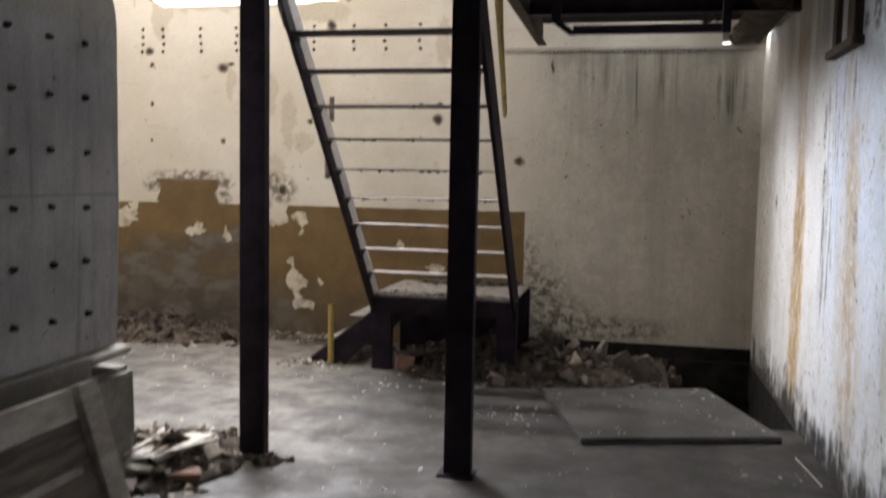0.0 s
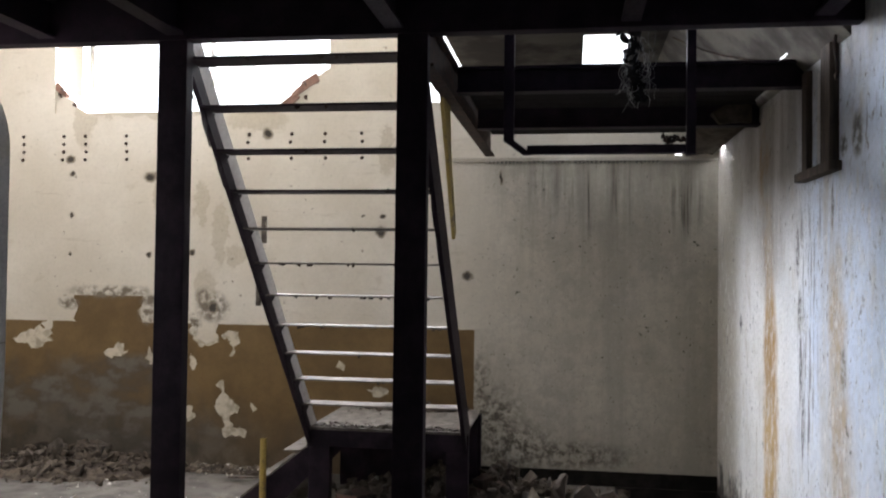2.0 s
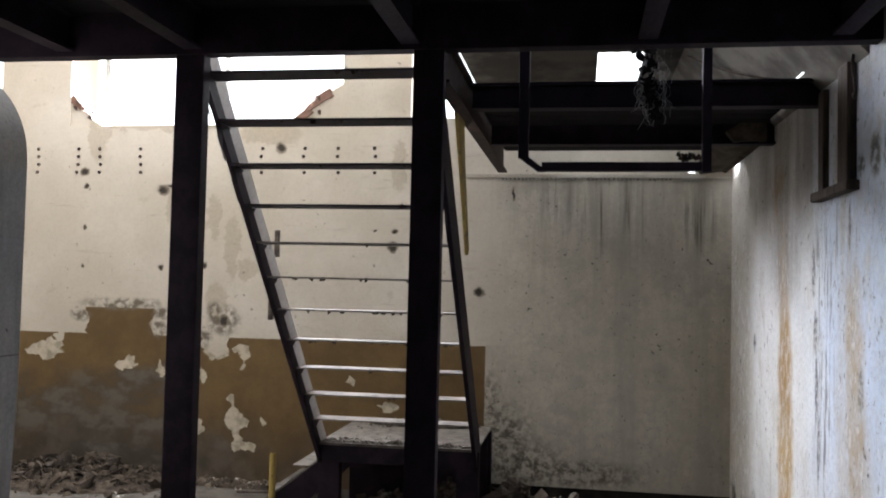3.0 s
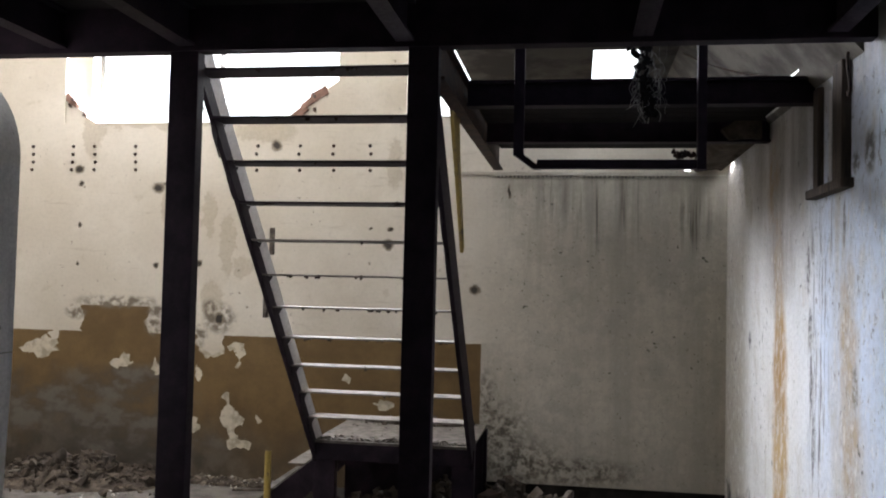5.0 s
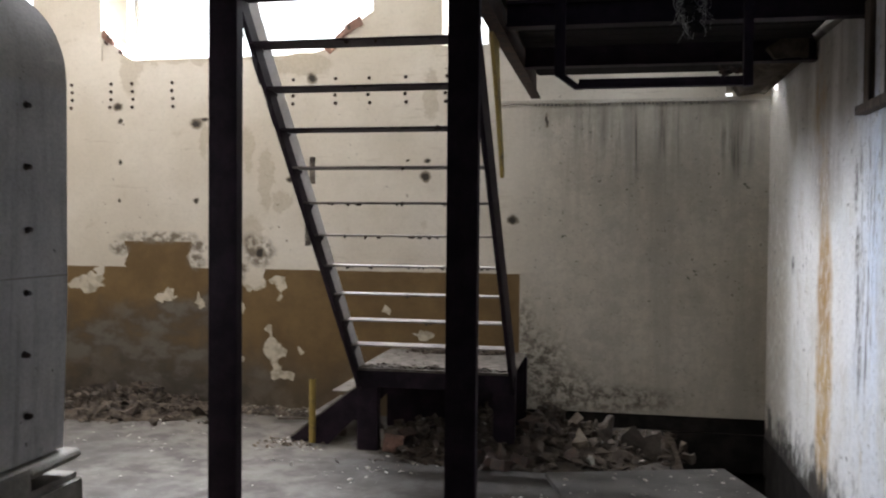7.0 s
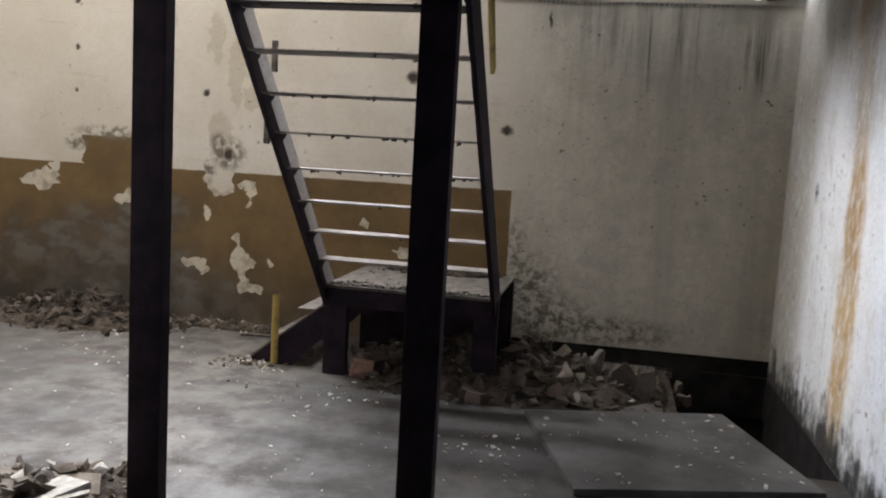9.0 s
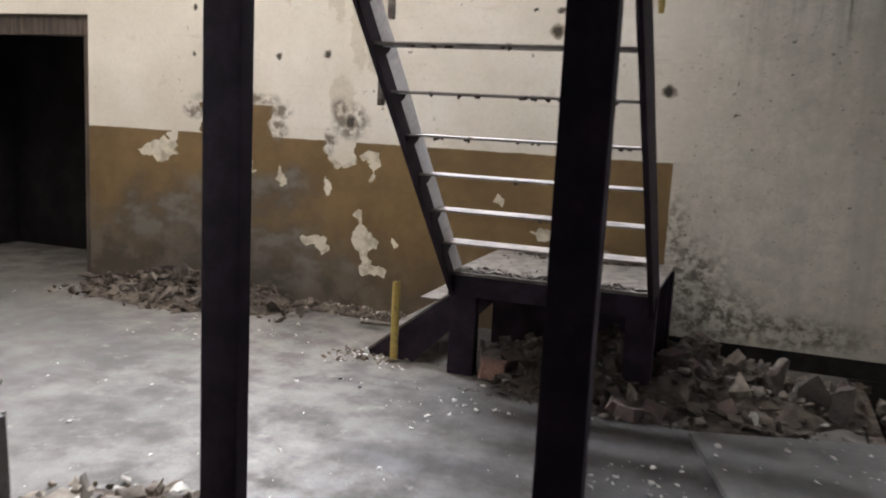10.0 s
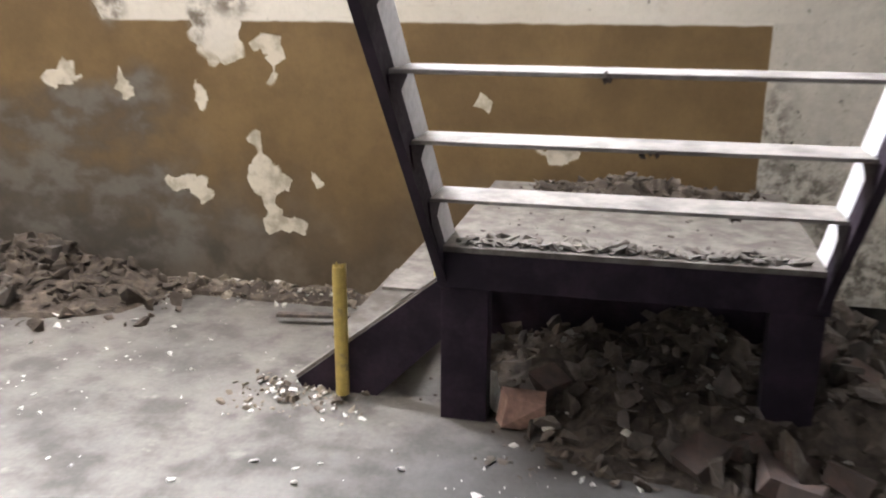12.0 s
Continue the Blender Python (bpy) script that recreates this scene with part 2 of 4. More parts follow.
    white = mix(nt, calc(nt, "MULTIPLY", ramp(nt, drip2, 0.46, 0.62), ramp(nt, runs_at, 1.2, 0.2, 0, 0.85)), white, (0.07, 0.065, 0.05))
    mould = spots(nt, flat, ((-0.25, 0.55, 0.22, 0.22), (-0.1, 0.32, 0.35, 0.2), (0.3, 0.28, 0.5, 0.1), (-0.36, 0.8, 0.08, 0.2)))
    white = mix(nt, calc(nt, "MULTIPLY", ramp(nt, mould, 1.5, 0.3), ramp(nt, noise_of(nt, 17.0, detail=9, rough=0.75, shift=7.0), 0.42, 0.58)), white, (0.12, 0.105, 0.082))
    specks = ramp(nt, noise_of(nt, 24.0, detail=3, shift=1.5), 0.64, 0.69)
    white = mix(nt, calc(nt, "MULTIPLY", specks, ramp(nt, noise_of(nt, 2.0, shift=12.0), 0.42, 0.58)), white, (0.07, 0.072, 0.05))
    fade = ramp(nt, calc(nt, "ADD", x, calc(nt, "MULTIPLY", calc(nt, "SUBTRACT", blot, 0.5), 0.8)), -0.75, 0.05)
    part_white = mix(nt, ramp(nt, z, 1.235, 1.225), fade, ramp(nt, x, -0.40, -0.39))
    col = mix(nt, calc(nt, "MULTIPLY", part_white, ramp(nt, z, 2.56, 2.54)), left, white)
    pits = spots(nt, flat_of(nt, x, z, 0.03, 22.0), ((-2.104, 2.769, 0.05, 0.055), (-2.55, 1.354, 0.05, 0.055), (-1.155, 1.976, 0.05, 0.05), (-1.14, 2.1, 0.025, 0.02), (-0.457, 1.634, 0.05, 0.04),
                      (-3.82, 2.10, 0.022, 0.022), (-3.83, 1.78, 0.02, 0.02), (-3.12, 1.78, 0.03, 0.03), (-3.82, 2.45, 0.025, 0.025), (-3.84, 2.57, 0.05, 0.04), (-3.12, 2.42, 0.06, 0.05), (-3.05, 2.45, 0.04, 0.02),
                      (-1.3, 2.1, 0.02, 0.015), (-0.2, 2.4, 0.015, 0.06), (-2.74, 1.8, 0.03, 0.03), (-2.3, 1.95, 0.03, 0.03)))
    col = mix(nt, ramp(nt, pits, 1.1, 0.65), col, mix(nt, ramp(nt, pits, 0.7, 0.4), (0.21, 0.175, 0.13), (0.04, 0.033, 0.025)))
    col = mix(nt, 0.14, col, mix(nt, ramp(nt, grain, 0.25, 0.6), (0.45, 0.45, 0.45), (1, 1, 1)), "MULTIPLY")
    put(nt, b.inputs["Base Color"], col)
    high = calc(nt, "ADD", calc(nt, "MULTIPLY", grain, 0.3), calc(nt, "ADD", blot, calc(nt, "MULTIPLY", ramp(nt, torn, 0.9, 1.05), 0.6)))
    relief(nt, b, calc(nt, "ADD", high, ramp(nt, pits, 0.4, 1.2)), 0.5, 0.012)
    return m


def side_wall_material():
    """Whitewash washed by damp: brown bleeding, an orange rust run, black dribbles, mould at the foot. Shade is painted
    in at the top and corner.
    """
    m, nt, b = nodes("side_wall_whitewash", 0.75)
    x, y, z = axes(nt)
    flat = flat_of(nt, y, z, 0.07, 5.0)
    runs = noise_of(nt, 1.0, (1.0, 5.0, 0.55), detail=8, rough=0.65)
    runs2 = noise_of(nt, 1.0, (1.0, 13.0, 1.3), detail=8, rough=0.65, shift=4.0)
    blot, grain = noise_of(nt, 1.8, detail=8), noise_of(nt, 40.0, detail=4)
    col = mix(nt, ramp(nt, blot, 0.3, 0.65), (0.78, 0.78, 0.76), (0.89, 0.89, 0.88))
    # cold daylight on the nearer stretch, put into the colour as a blue tint
    tint = ramp(nt, calc(nt, "ADD", y, calc(nt, "MULTIPLY", calc(nt, "SUBTRACT", noise_of(nt, 1.4, detail=5, shift=7.7), 0.5), 1.6)), 5.6, 4.5)
    col = mix(nt, calc(nt, "MULTIPLY", tint, ramp(nt, z, 0.3, 1.4, 0.35, 0.95)), col, mix(nt, blot, (0.56, 0.65, 0.80), (0.70, 0.78, 0.90)))
    col = mix(nt, ramp(nt, noise_of(nt, 7.0, (1, 1, 0.5), detail=8, shift=2.0), 0.52, 0.7, 0, 0.45), col, (0.50, 0.45, 0.36))
    col = mix(nt, calc(nt, "MULTIPLY", ramp(nt, runs2, 0.54, 0.72), ramp(nt, runs, 0.4, 0.6, 0.05, 0.5)), col, (0.42, 0.35, 0.25))
    # light falling off towards the far corner, painted in as darker brown
    corner_shade = ramp(nt, calc(nt, "ADD", y, calc(nt, "MULTIPLY", blot, 0.3)), 6.6, 7.0, 0, 0.7)
    col = mix(nt, corner_shade, col, (0.36, 0.32, 0.24))
    # brown grime at the top, with the shade under the roof painted in
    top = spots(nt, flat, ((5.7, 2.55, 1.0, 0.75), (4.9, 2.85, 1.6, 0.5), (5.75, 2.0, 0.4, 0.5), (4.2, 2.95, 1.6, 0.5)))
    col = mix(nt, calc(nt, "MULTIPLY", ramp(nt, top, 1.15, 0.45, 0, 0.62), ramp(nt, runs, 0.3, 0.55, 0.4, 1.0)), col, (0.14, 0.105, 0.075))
    rust = spots(nt, flat_of(nt, y, z, 0.05, 6.0), ((5.72, 1.25, 0.14, 0.38), (5.70, 0.75, 0.16, 0.45), (5.72, 0.35, 0.14, 0.3)))
    col = mix(nt, calc(nt, "MULTIPLY", ramp(nt, rust, 1.45, 0.7), ramp(nt, noise_of(nt, 16.0, (1, 1, 0.45), detail=7, rough=0.7, shift=35.0), 0.34, 0.56, 0.3, 1.0)), col, mix(nt, ramp(nt, blot, 0.4, 0.6), (0.40, 0.23, 0.07), (0.54, 0.36, 0.15)))
    bleed = spots(nt, flat_of(nt, y, z, 0.09, 5.0), ((5.80, 1.85, 0.14, 0.35), (5.9, 2.3, 0.16, 0.3), (4.5, 1.5, 0.14, 0.35), (4.45, 1.0, 0.16, 0.3), (4.42, 0.6, 0.18, 0.4)))
    col = mix(nt, calc(nt, "MULTIPLY", ramp(nt, bleed, 1.3, 0.4, 0, 0.75), ramp(nt, noise_of(nt, 9.0, (1, 1, 0.6), detail=7, rough=0.7, shift=31.0), 0.38, 0.60)), col, (0.40, 0.27, 0.13))
    drops = spots(nt, flat_of(nt, y, z, 0.03, 14.0), ((5.13, 1.80, 0.035, 0.14), (5.09, 1.50, 0.04, 0.12), (5.07, 1.22, 0.03, 0.2), (5.03, 0.92, 0.03, 0.16), (4.40, 1.28, 0.04, 0.10), (4.22, 2.26, 0.07, 0.09), (4.40, 2.24, 0.05, 0.05), (4.55, 1.98, 0.02, 0.12), (6.55, 1.35, 0.04, 0.07)))
    col = mix(nt, calc(nt, "MULTIPLY", ramp(nt, drops, 1.25, 0.6), ramp(nt, noise_of(nt, 30.0, detail=4, shift=33.0), 0.36, 0.56, 0.2, 0.9)), col, (0.09, 0.09, 0.095))
    rust2 = spots(nt, flat, ((4.55, 1.2, 0.22, 0.8), (4.35, 0.6, 0.18, 0.5), (4.62, 1.9, 0.08, 0.4), (3.8, 1.0, 0.12, 0.6)))
    col = mix(nt, calc(nt, "MULTIPLY", ramp(nt, rust2, 1.3, 0.4), ramp(nt, runs2, 0.35, 0.55, 0.1, 0.45)), col, (0.46, 0.36, 0.20))
    under = spots(nt, flat, ((4.9, 1.85, 0.28, 0.45), (4.95, 1.2, 0.2, 0.6), (4.5, 1.95, 0.05, 0.25), (4.1, 2.3, 0.12, 0.12)))
    streak = noise_of(nt, 1.0, (1.0, 30.0, 3.0), detail=6, rough=0.7, shift=9.0)
    col = mix(nt, calc(nt, "MULTIPLY", ramp(nt, streak, 0.50, 0.62), ramp(nt, under, 1.3, 0.3, 0.0, 0.85)), col, (0.10, 0.10, 0.11))
    dribble = noise_of(nt, 1.0, (1.0, 34.0, 6.0), detail=7, rough=0.75, shift=23.0)
    col = mix(nt, ramp(nt, dribble, 0.62, 0.70, 0.0, 0.5), col, (0.17, 0.13, 0.09))
    dribble2 = noise_of(nt, 1.0, (1.0, 15.0, 2.4), detail=5, rough=0.65, shift=41.0)
    col = mix(nt, ramp(nt, dribble2, 0.60, 0.72, 0.0, 0.4), col, (0.55, 0.45, 0.28))
    flecks = ramp(nt, noise_of(nt, 1.0, (1.0, 20.0, 13.0), detail=6, shift=6.0), 0.62, 0.68)
    col = mix(nt, calc(nt, "MULTIPLY", flecks, ramp(nt, runs, 0.38, 0.55, 0.15, 0.9)), col, (0.06, 0.058, 0.05))
    patch = noise_of(nt, 2.6, (1, 1, 0.7), detail=9, rough=0.72, shift=51.0)
    col = mix(nt, ramp(nt, patch, 0.52, 0.64, 0, 0.35), col, (0.58, 0.54, 0.46))
    speck = ramp(nt, noise_of(nt, 34.0, (1, 1, 0.55), detail=5, rough=0.6, shift=53.0), 0.60, 0.66)
    col = mix(nt, calc(nt, "MULTIPLY", speck, ramp(nt, noise_of(nt, 2.2, (1, 1.6, 0.5), detail=4, shift=55.0), 0.40, 0.62, 0.1, 0.85)), col, (0.13, 0.115, 0.095))
    flake = ramp(nt, noise_of(nt, 20.0, (1, 1, 0.5), detail=6, rough=0.7, shift=57.0), 0.54, 0.60)
    col = mix(nt, calc(nt, "MULTIPLY", flake, ramp(nt, z, 2.3, 1.9, 0, 0.45)), col, (0.86, 0.86, 0.85))
    ragged = calc(nt, "ADD", calc(nt, "MULTIPLY", calc(nt, "SUBTRACT", runs2, 0.5), 0.7), calc(nt, "MULTIPLY", calc(nt, "SUBTRACT", noise_of(nt, 6.0, detail=8, rough=0.7, shift=3.0), 0.5), 1.0))
    foot = ramp(nt, calc(nt, "ADD", z, ragged), 0.34, 0.02)
    col = mix(nt, foot, col, mix(nt, ramp(nt, blot, 0.4, 0.6), (0.014, 0.012, 0.011), (0.04, 0.035, 0.028)))
    col = mix(nt, 0.25, col, mix(nt, ramp(nt, grain, 0.3, 0.6), (0.4, 0.4, 0.4), (1, 1, 1)), "MULTIPLY")
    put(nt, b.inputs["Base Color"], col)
    relief(nt, b, calc(nt, "ADD", calc(nt, "MULTIPLY", grain, 0.35), calc(nt, "ADD", blot, calc(nt, "MULTIPLY", calc(nt, "ADD", runs2, flake), 0.7))), 0.6, 0.014)
    return m


def floor_material():
    m, nt, b = nodes("dusty_concrete_floor", 0.8)
    x, y, z = axes(nt)
    big, mid, grain = noise_of(nt, 0.7, detail=8), noise_of(nt, 4.0, detail=8, shift=3.0), noise_of(nt, 60.0, detail=3)
    col = mix(nt, ramp(nt, big, 0.35, 0.65), (0.055, 0.048, 0.039), (0.134, 0.119, 0.100))
    col = mix(nt, ramp(nt, mid, 0.45, 0.62, 0, 0.8), col, (0.058, 0.052, 0.045))
    col = mix(nt, ramp(nt, noise_of(nt, 9.0, detail=8, shift=8.0), 0.58, 0.70, 0, 0.5), col, (0.27, 0.25, 0.215))
    flat = flat_of(nt, x, y, 0.25, 2.0)
    # damp near the side wall, plus shadow bands before the stair painted dark
    damp_and_shade = spots(nt, flat, ((0.7, 4.3, 1.3, 0.9), (1.3, 4.3, 0.6, 1.2), (-0.5, 5.95, 1.3, 0.5), (0.0, 5.3, 1.1, 0.45), (-0.9, 5.1, 0.6, 0.12), (-0.3, 3.2, 1.6, 0.7), (1.1, 6.3, 0.4, 0.9)))
    col = mix(nt, ramp(nt, damp_and_shade, 1.4, 0.4, 0, 0.88), col, (0.045, 0.040, 0.035))
    col = mix(nt, ramp(nt, noise_of(nt, 40.0, detail=2, shift=6.0), 0.735, 0.765), col, (0.52, 0.50, 0.46))
    put(nt, b.inputs["Base Color"], mix(nt, 0.35, col, mix(nt, ramp(nt, grain, 0.25, 0.7), (0.4, 0.4, 0.4), (1, 1, 1)), "MULTIPLY"))
    put(nt, b.inputs["Roughness"], ramp(nt, mid, 0.3, 0.7, 0.5, 0.95))
    relief(nt, b, calc(nt, "ADD", mid, calc(nt, "MULTIPLY", grain, 0.25)), 0.45, 0.012)
    return m


def tank_material():
    m, nt, b = nodes("tank_concrete", 0.9)
    x, y, z = axes(nt)
    runs, blot, grain = noise_of(nt, 1.0, (3, 9.0, 0.8), detail=7), noise_of(nt, 2.5, detail=8), noise_of(nt, 70.0, detail=3)
    col = mix(nt, ramp(nt, blot, 0.3, 0.7), (0.38, 0.37, 0.355), (0.58, 0.565, 0.54))
    col = mix(nt, ramp(nt, runs, 0.5, 0.68, 0, 0.7), col, (0.24, 0.23, 0.21))
    col = mix(nt, ramp(nt, runs, 0.48, 0.34, 0, 0.45), col, (0.66, 0.65, 0.62))
    col = mix(nt, ramp(nt, calc(nt, "ADD", z, calc(nt, "MULTIPLY", calc(nt, "SUBTRACT", blot, 0.5), 0.15)), 2.08, 2.14, 0, 0.75), col, mix(nt, blot, (0.30, 0.27, 0.22), (0.60, 0.56, 0.48)))
    col = mix(nt, ramp(nt, noise_of(nt, 22.0, detail=2, shift=2.0), 0.68, 0.72, 0, 0.8), col, (0.08, 0.075, 0.065))
    put(nt, b.inputs["Base Color"], mix(nt, 0.3, col, mix(nt, ramp(nt, grain, 0.3, 0.65), (0.4, 0.4, 0.4), (1, 1, 1)), "MULTIPLY"))
    relief(nt, b, calc(nt, "ADD", blot, calc(nt, "MULTIPLY", grain, 0.4)), 0.4, 0.01)
    return m


FAR, SIDE, FLOOR, TANK = far_wall_material(), side_wall_material(), floor_material(), tank_material()
PLASTER = plain("dull_plaster", (0.62, 0.58, 0.50), (0.42, 0.38, 0.31), 0.9, scale=2.0)
CHIP = plain("pale_chip", (0.70, 0.67, 0.62), (0.55, 0.52, 0.47), 0.9)
CONCRETE = plain("stained_concrete", (0.36, 0.34, 0.30), (0.18, 0.165, 0.14), 0.9, scale=3.0)
ROOF = plain("roof_soffit", (0.19, 0.17, 0.14), (0.06, 0.05, 0.04), 0.9, scale=2.2, lo=0.4, hi=0.6)
STEEL = plain("dark_painted_steel", (0.036, 0.024, 0.034), (0.018, 0.013, 0.019), 0.62, 0.0, scale=7.0, bump=0.12)
# deck colour; also stands for shade on the passage and the lint clump
DECK = plain("near_black_deck", (0.020, 0.017, 0.018), (0.010, 0.009, 0.009), 0.85, scale=4.0)
RUST = plain("rusty_steel", (0.085, 0.048, 0.032), (0.03, 0.022, 0.02), 0.85, 0.2, scale=20.0)
PALE = plain("pale_surface", (0.62, 0.61, 0.61), (0.42, 0.41, 0.42), 0.6, scale=10.0, bump=0.15, lo=0.25, hi=0.5)
TREAD = plain("dusty_tread", (0.25, 0.225, 0.20), (0.12, 0.105, 0.09), 0.85, scale=9.0, lo=0.3, hi=0.6)
YELLOW = plain("chipped_yellow_paint", (0.42, 0.30, 0.075), (0.19, 0.145, 0.07), 0.6, scale=14.0, lo=0.3, hi=0.5)
TAR = plain("black_damp_plinth", (0.035, 0.031, 0.028), (0.014, 0.013, 0.012), 0.9, scale=6.0)
BRICK = plain("broken_brick", (0.145, 0.092, 0.072), (0.085, 0.062, 0.05), 0.9, scale=16.0, vary=0.4)
RED = plain("pale_red_brick", (0.36, 0.21, 0.155), (0.22, 0.13, 0.10), 0.9, scale=14.0)
MORTAR = plain("mortar_lump", (0.34, 0.29, 0.225), (0.17, 0.135, 0.10), 0.95, scale=12.0, vary=0.5)
RUBBLE = plain("grey_rubble", (0.19, 0.16, 0.132), (0.095, 0.076, 0.06), 0.95, scale=11.0, vary=0.75)
HEAP = plain("heap_stone", (0.165, 0.138, 0.115), (0.085, 0.07, 0.058), 0.95, scale=12.0, vary=0.5)
SOIL = plain("rubble_dirt", (0.128, 0.103, 0.081), (0.055, 0.044, 0.035), 1.0, scale=14.0, bump=0.8, vary=0.3)
GRIT = plain("landing_grit", (0.22, 0.197, 0.172), (0.11, 0.093, 0.076), 0.95, scale=12.0, vary=0.5)
LIME = plain("lime_plaster_chip", (0.58, 0.55, 0.49), (0.38, 0.35, 0.30), 0.95, scale=14.0, vary=0.4)
WOOD = plain("weathered_timber", (0.25, 0.21, 0.17), (0.10, 0.08, 0.065), 0.85, scale=3.0, stretch=(1, 1, 10))
DARKWOOD = plain("damp_dark_timber", (0.12, 0.09, 0.068), (0.04, 0.03, 0.024), 0.85, scale=3.0, stretch=(9, 9, 1))
DOORWOOD = plain("dusty_door_wood", (0.50, 0.455, 0.39), (0.27, 0.235, 0.195), 0.8, scale=5.0, stretch=(4, 1, 4))
PLATE = plain("scuffed_plate", (0.145, 0.14, 0.13), (0.055, 0.052, 0.047), 0.55, scale=3.0, bump=0.2)
LINT = plain("grey_fibre", (0.50, 0.50, 0.48), (0.16, 0.16, 0.155), 1.0, scale=30.0)
FRAMEPAINT = plain("window_paint", (0.55, 0.55, 0.53), (0.3, 0.28, 0.25), 0.6)
for dull in (STEEL, DECK, TAR, SOIL, RUBBLE):
    dull.node_tree.nodes["Principled BSDF"].inputs["Specular IOR Level"].default_value = 0.12

# ---- mesh helpers ----
rng = random.Random(11)


def box(bm, lo, hi, m=None):
    vs = [bm.verts.new((x, y, z)) for z in (lo[2], hi[2]) for y in (lo[1], hi[1]) for x in (lo[0], hi[0])]
    for f in ((0, 2, 3, 1), (4, 5, 7, 6), (0, 1, 5, 4), (2, 6, 7, 3), (0, 4, 6, 2), (1, 3, 7, 5)):
        bm.faces.new([vs[i] for i in f])
    if m is not None:
        bmesh.ops.transform(bm, matrix=m, verts=vs)
    return vs


def soft_box(lo, hi, bevel=0.006, m=None):
    bm = bmesh.new()
    box(bm, lo, hi)
    bmesh.ops.bevel(bm, geom=bm.edges[:], offset=bevel, segments=2, affect="EDGES", profile=0.7)
    if m is not None:
        bm.transform(m)
    return bm


def prism(bm, points, depth, m=None):
    """Extrude a polygon of (u, v), in x and z, along y by depth."""
    a = [bm.verts.new((u, 0, v)) for u, v in points]
    c = [bm.verts.new((u, depth, v)) for u, v in points]
    n = len(points)
    bm.faces.new(a)
    bm.faces.new(c[::-1])
    for i in range(n):
        bm.faces.new((a[i], c[i], c[(i + 1) % n], a[(i + 1) % n]))
    if m is not None:
        bmesh.ops.transform(bm, matrix=m, verts=a + c)
    return a + c


def part(name, bm, material, parent=None, label=""):
    bmesh.ops.recalc_face_normals(bm, faces=bm.faces[:])
    me = bpy.data.meshes.new(name)
    bm.to_mesh(me)
    bm.free()
    me.materials.append(material)
    ob = new(name, me)
    if parent is not None:
        ob.parent = parent
        ob.matrix_parent_inverse = parent.matrix_basis.inverted()
    if label:
        tagged(ob, label)
    return ob


def thing(name, label, category, at=(0, 0, 0), group="", kind=""):
    ob = new(name)
    ob.empty_display_size = 0.1
    ob.matrix_basis = pose(*at)
    return tagged(ob, label, category, group, kind)


def structure(name, bm, material, label, category):
    return tagged(part(name, bm, material), label, category, "", "structure")


def wall_cells(us, vs, holes, to_box):
    """A wall of boxes between the cuts us and vs, leaving out the holes."""
    bm = bmesh.new()
    for u0, u1 in zip(us, us[1:]):
        for v0, v1 in zip(vs, vs[1:]):
            cu, cv = (u0 + u1) / 2, (v0 + v1) / 2
            if not any(a < cu < b and c < cv < d for a, b, c, d in holes):
                box(bm, *to_box(u0, u1, v0, v1))
    bmesh.ops.remove_doubles(bm, verts=bm.verts[:], dist=0.0005)
    return bm


def chunk_shapes(count, seed):
    """Broken lumps: the hulls of a few points strewn in a box."""
    r = random.Random(seed)
    made = []
    for _ in range(count):
        bm = bmesh.new()
        for _ in range(11):
            p = Vector((r.uniform(-1, 1), r.uniform(-1, 1), r.uniform(-1, 1)))
            p = p / max(abs(p.x), abs(p.y), abs(p.z)) * r.uniform(0.75, 1.0)
            bm.verts.new((p.x * 0.62, p.y * 0.48, p.z * 0.5))
        out = bmesh.ops.convex_hull(bm, input=bm.verts[:])
        bmesh.ops.delete(bm, geom=list({e for e in out["geom_interior"] if isinstance(e, bmesh.types.BMVert)}), context="VERTS")
        bm.verts.index_update()
        made.append(([v.co.copy() for v in bm.verts], [[v.index for v in f.verts] for f in bm.faces]))
        bm.free()
    return made


CHUNKS = chunk_shapes(40, 77)


def stone(bm, at, size, r, flat=0.75):
    """An angular broken lump, turned at random; flat ones lie on their face."""
    verts, faces = r.choice(CHUNKS)
    tip = 0.5 if flat < 0.45 else 3.0
    q = Euler((r.uniform(-tip, tip), r.uniform(-tip, tip), r.uniform(0, 6.3))).to_matrix()
    sx, sy = size * r.uniform(0.7, 1.05), size * r.uniform(0.6, 0.95)
    at = Vector(at)
    vs = [bm.verts.new(at + q @ Vector((p.x * sx, p.y * sy, p.z * size * flat))) for p in verts]
    for f in faces:
        bm.faces.new([vs[i] for i in f])


def rough_brick(bm, at, r, length=0.2, m=None):
    vs = box(bm, (-length / 2, -0.05, -0.032), (length / 2, 0.05, 0.032))
    q = m or Euler((r.uniform(-0.5, 0.5), r.uniform(-0.5, 0.5), r.uniform(0, 6))).to_matrix().to_4x4()
    for v in vs:
        v.co = Vector(at) + q.to_3x3() @ (v.co + Vector([r.uniform(-0.012, 0.012) for _ in range(3)]))


# ---- setting ----
PIT = (0.71, 1.50, 5.45, N + 0.022)


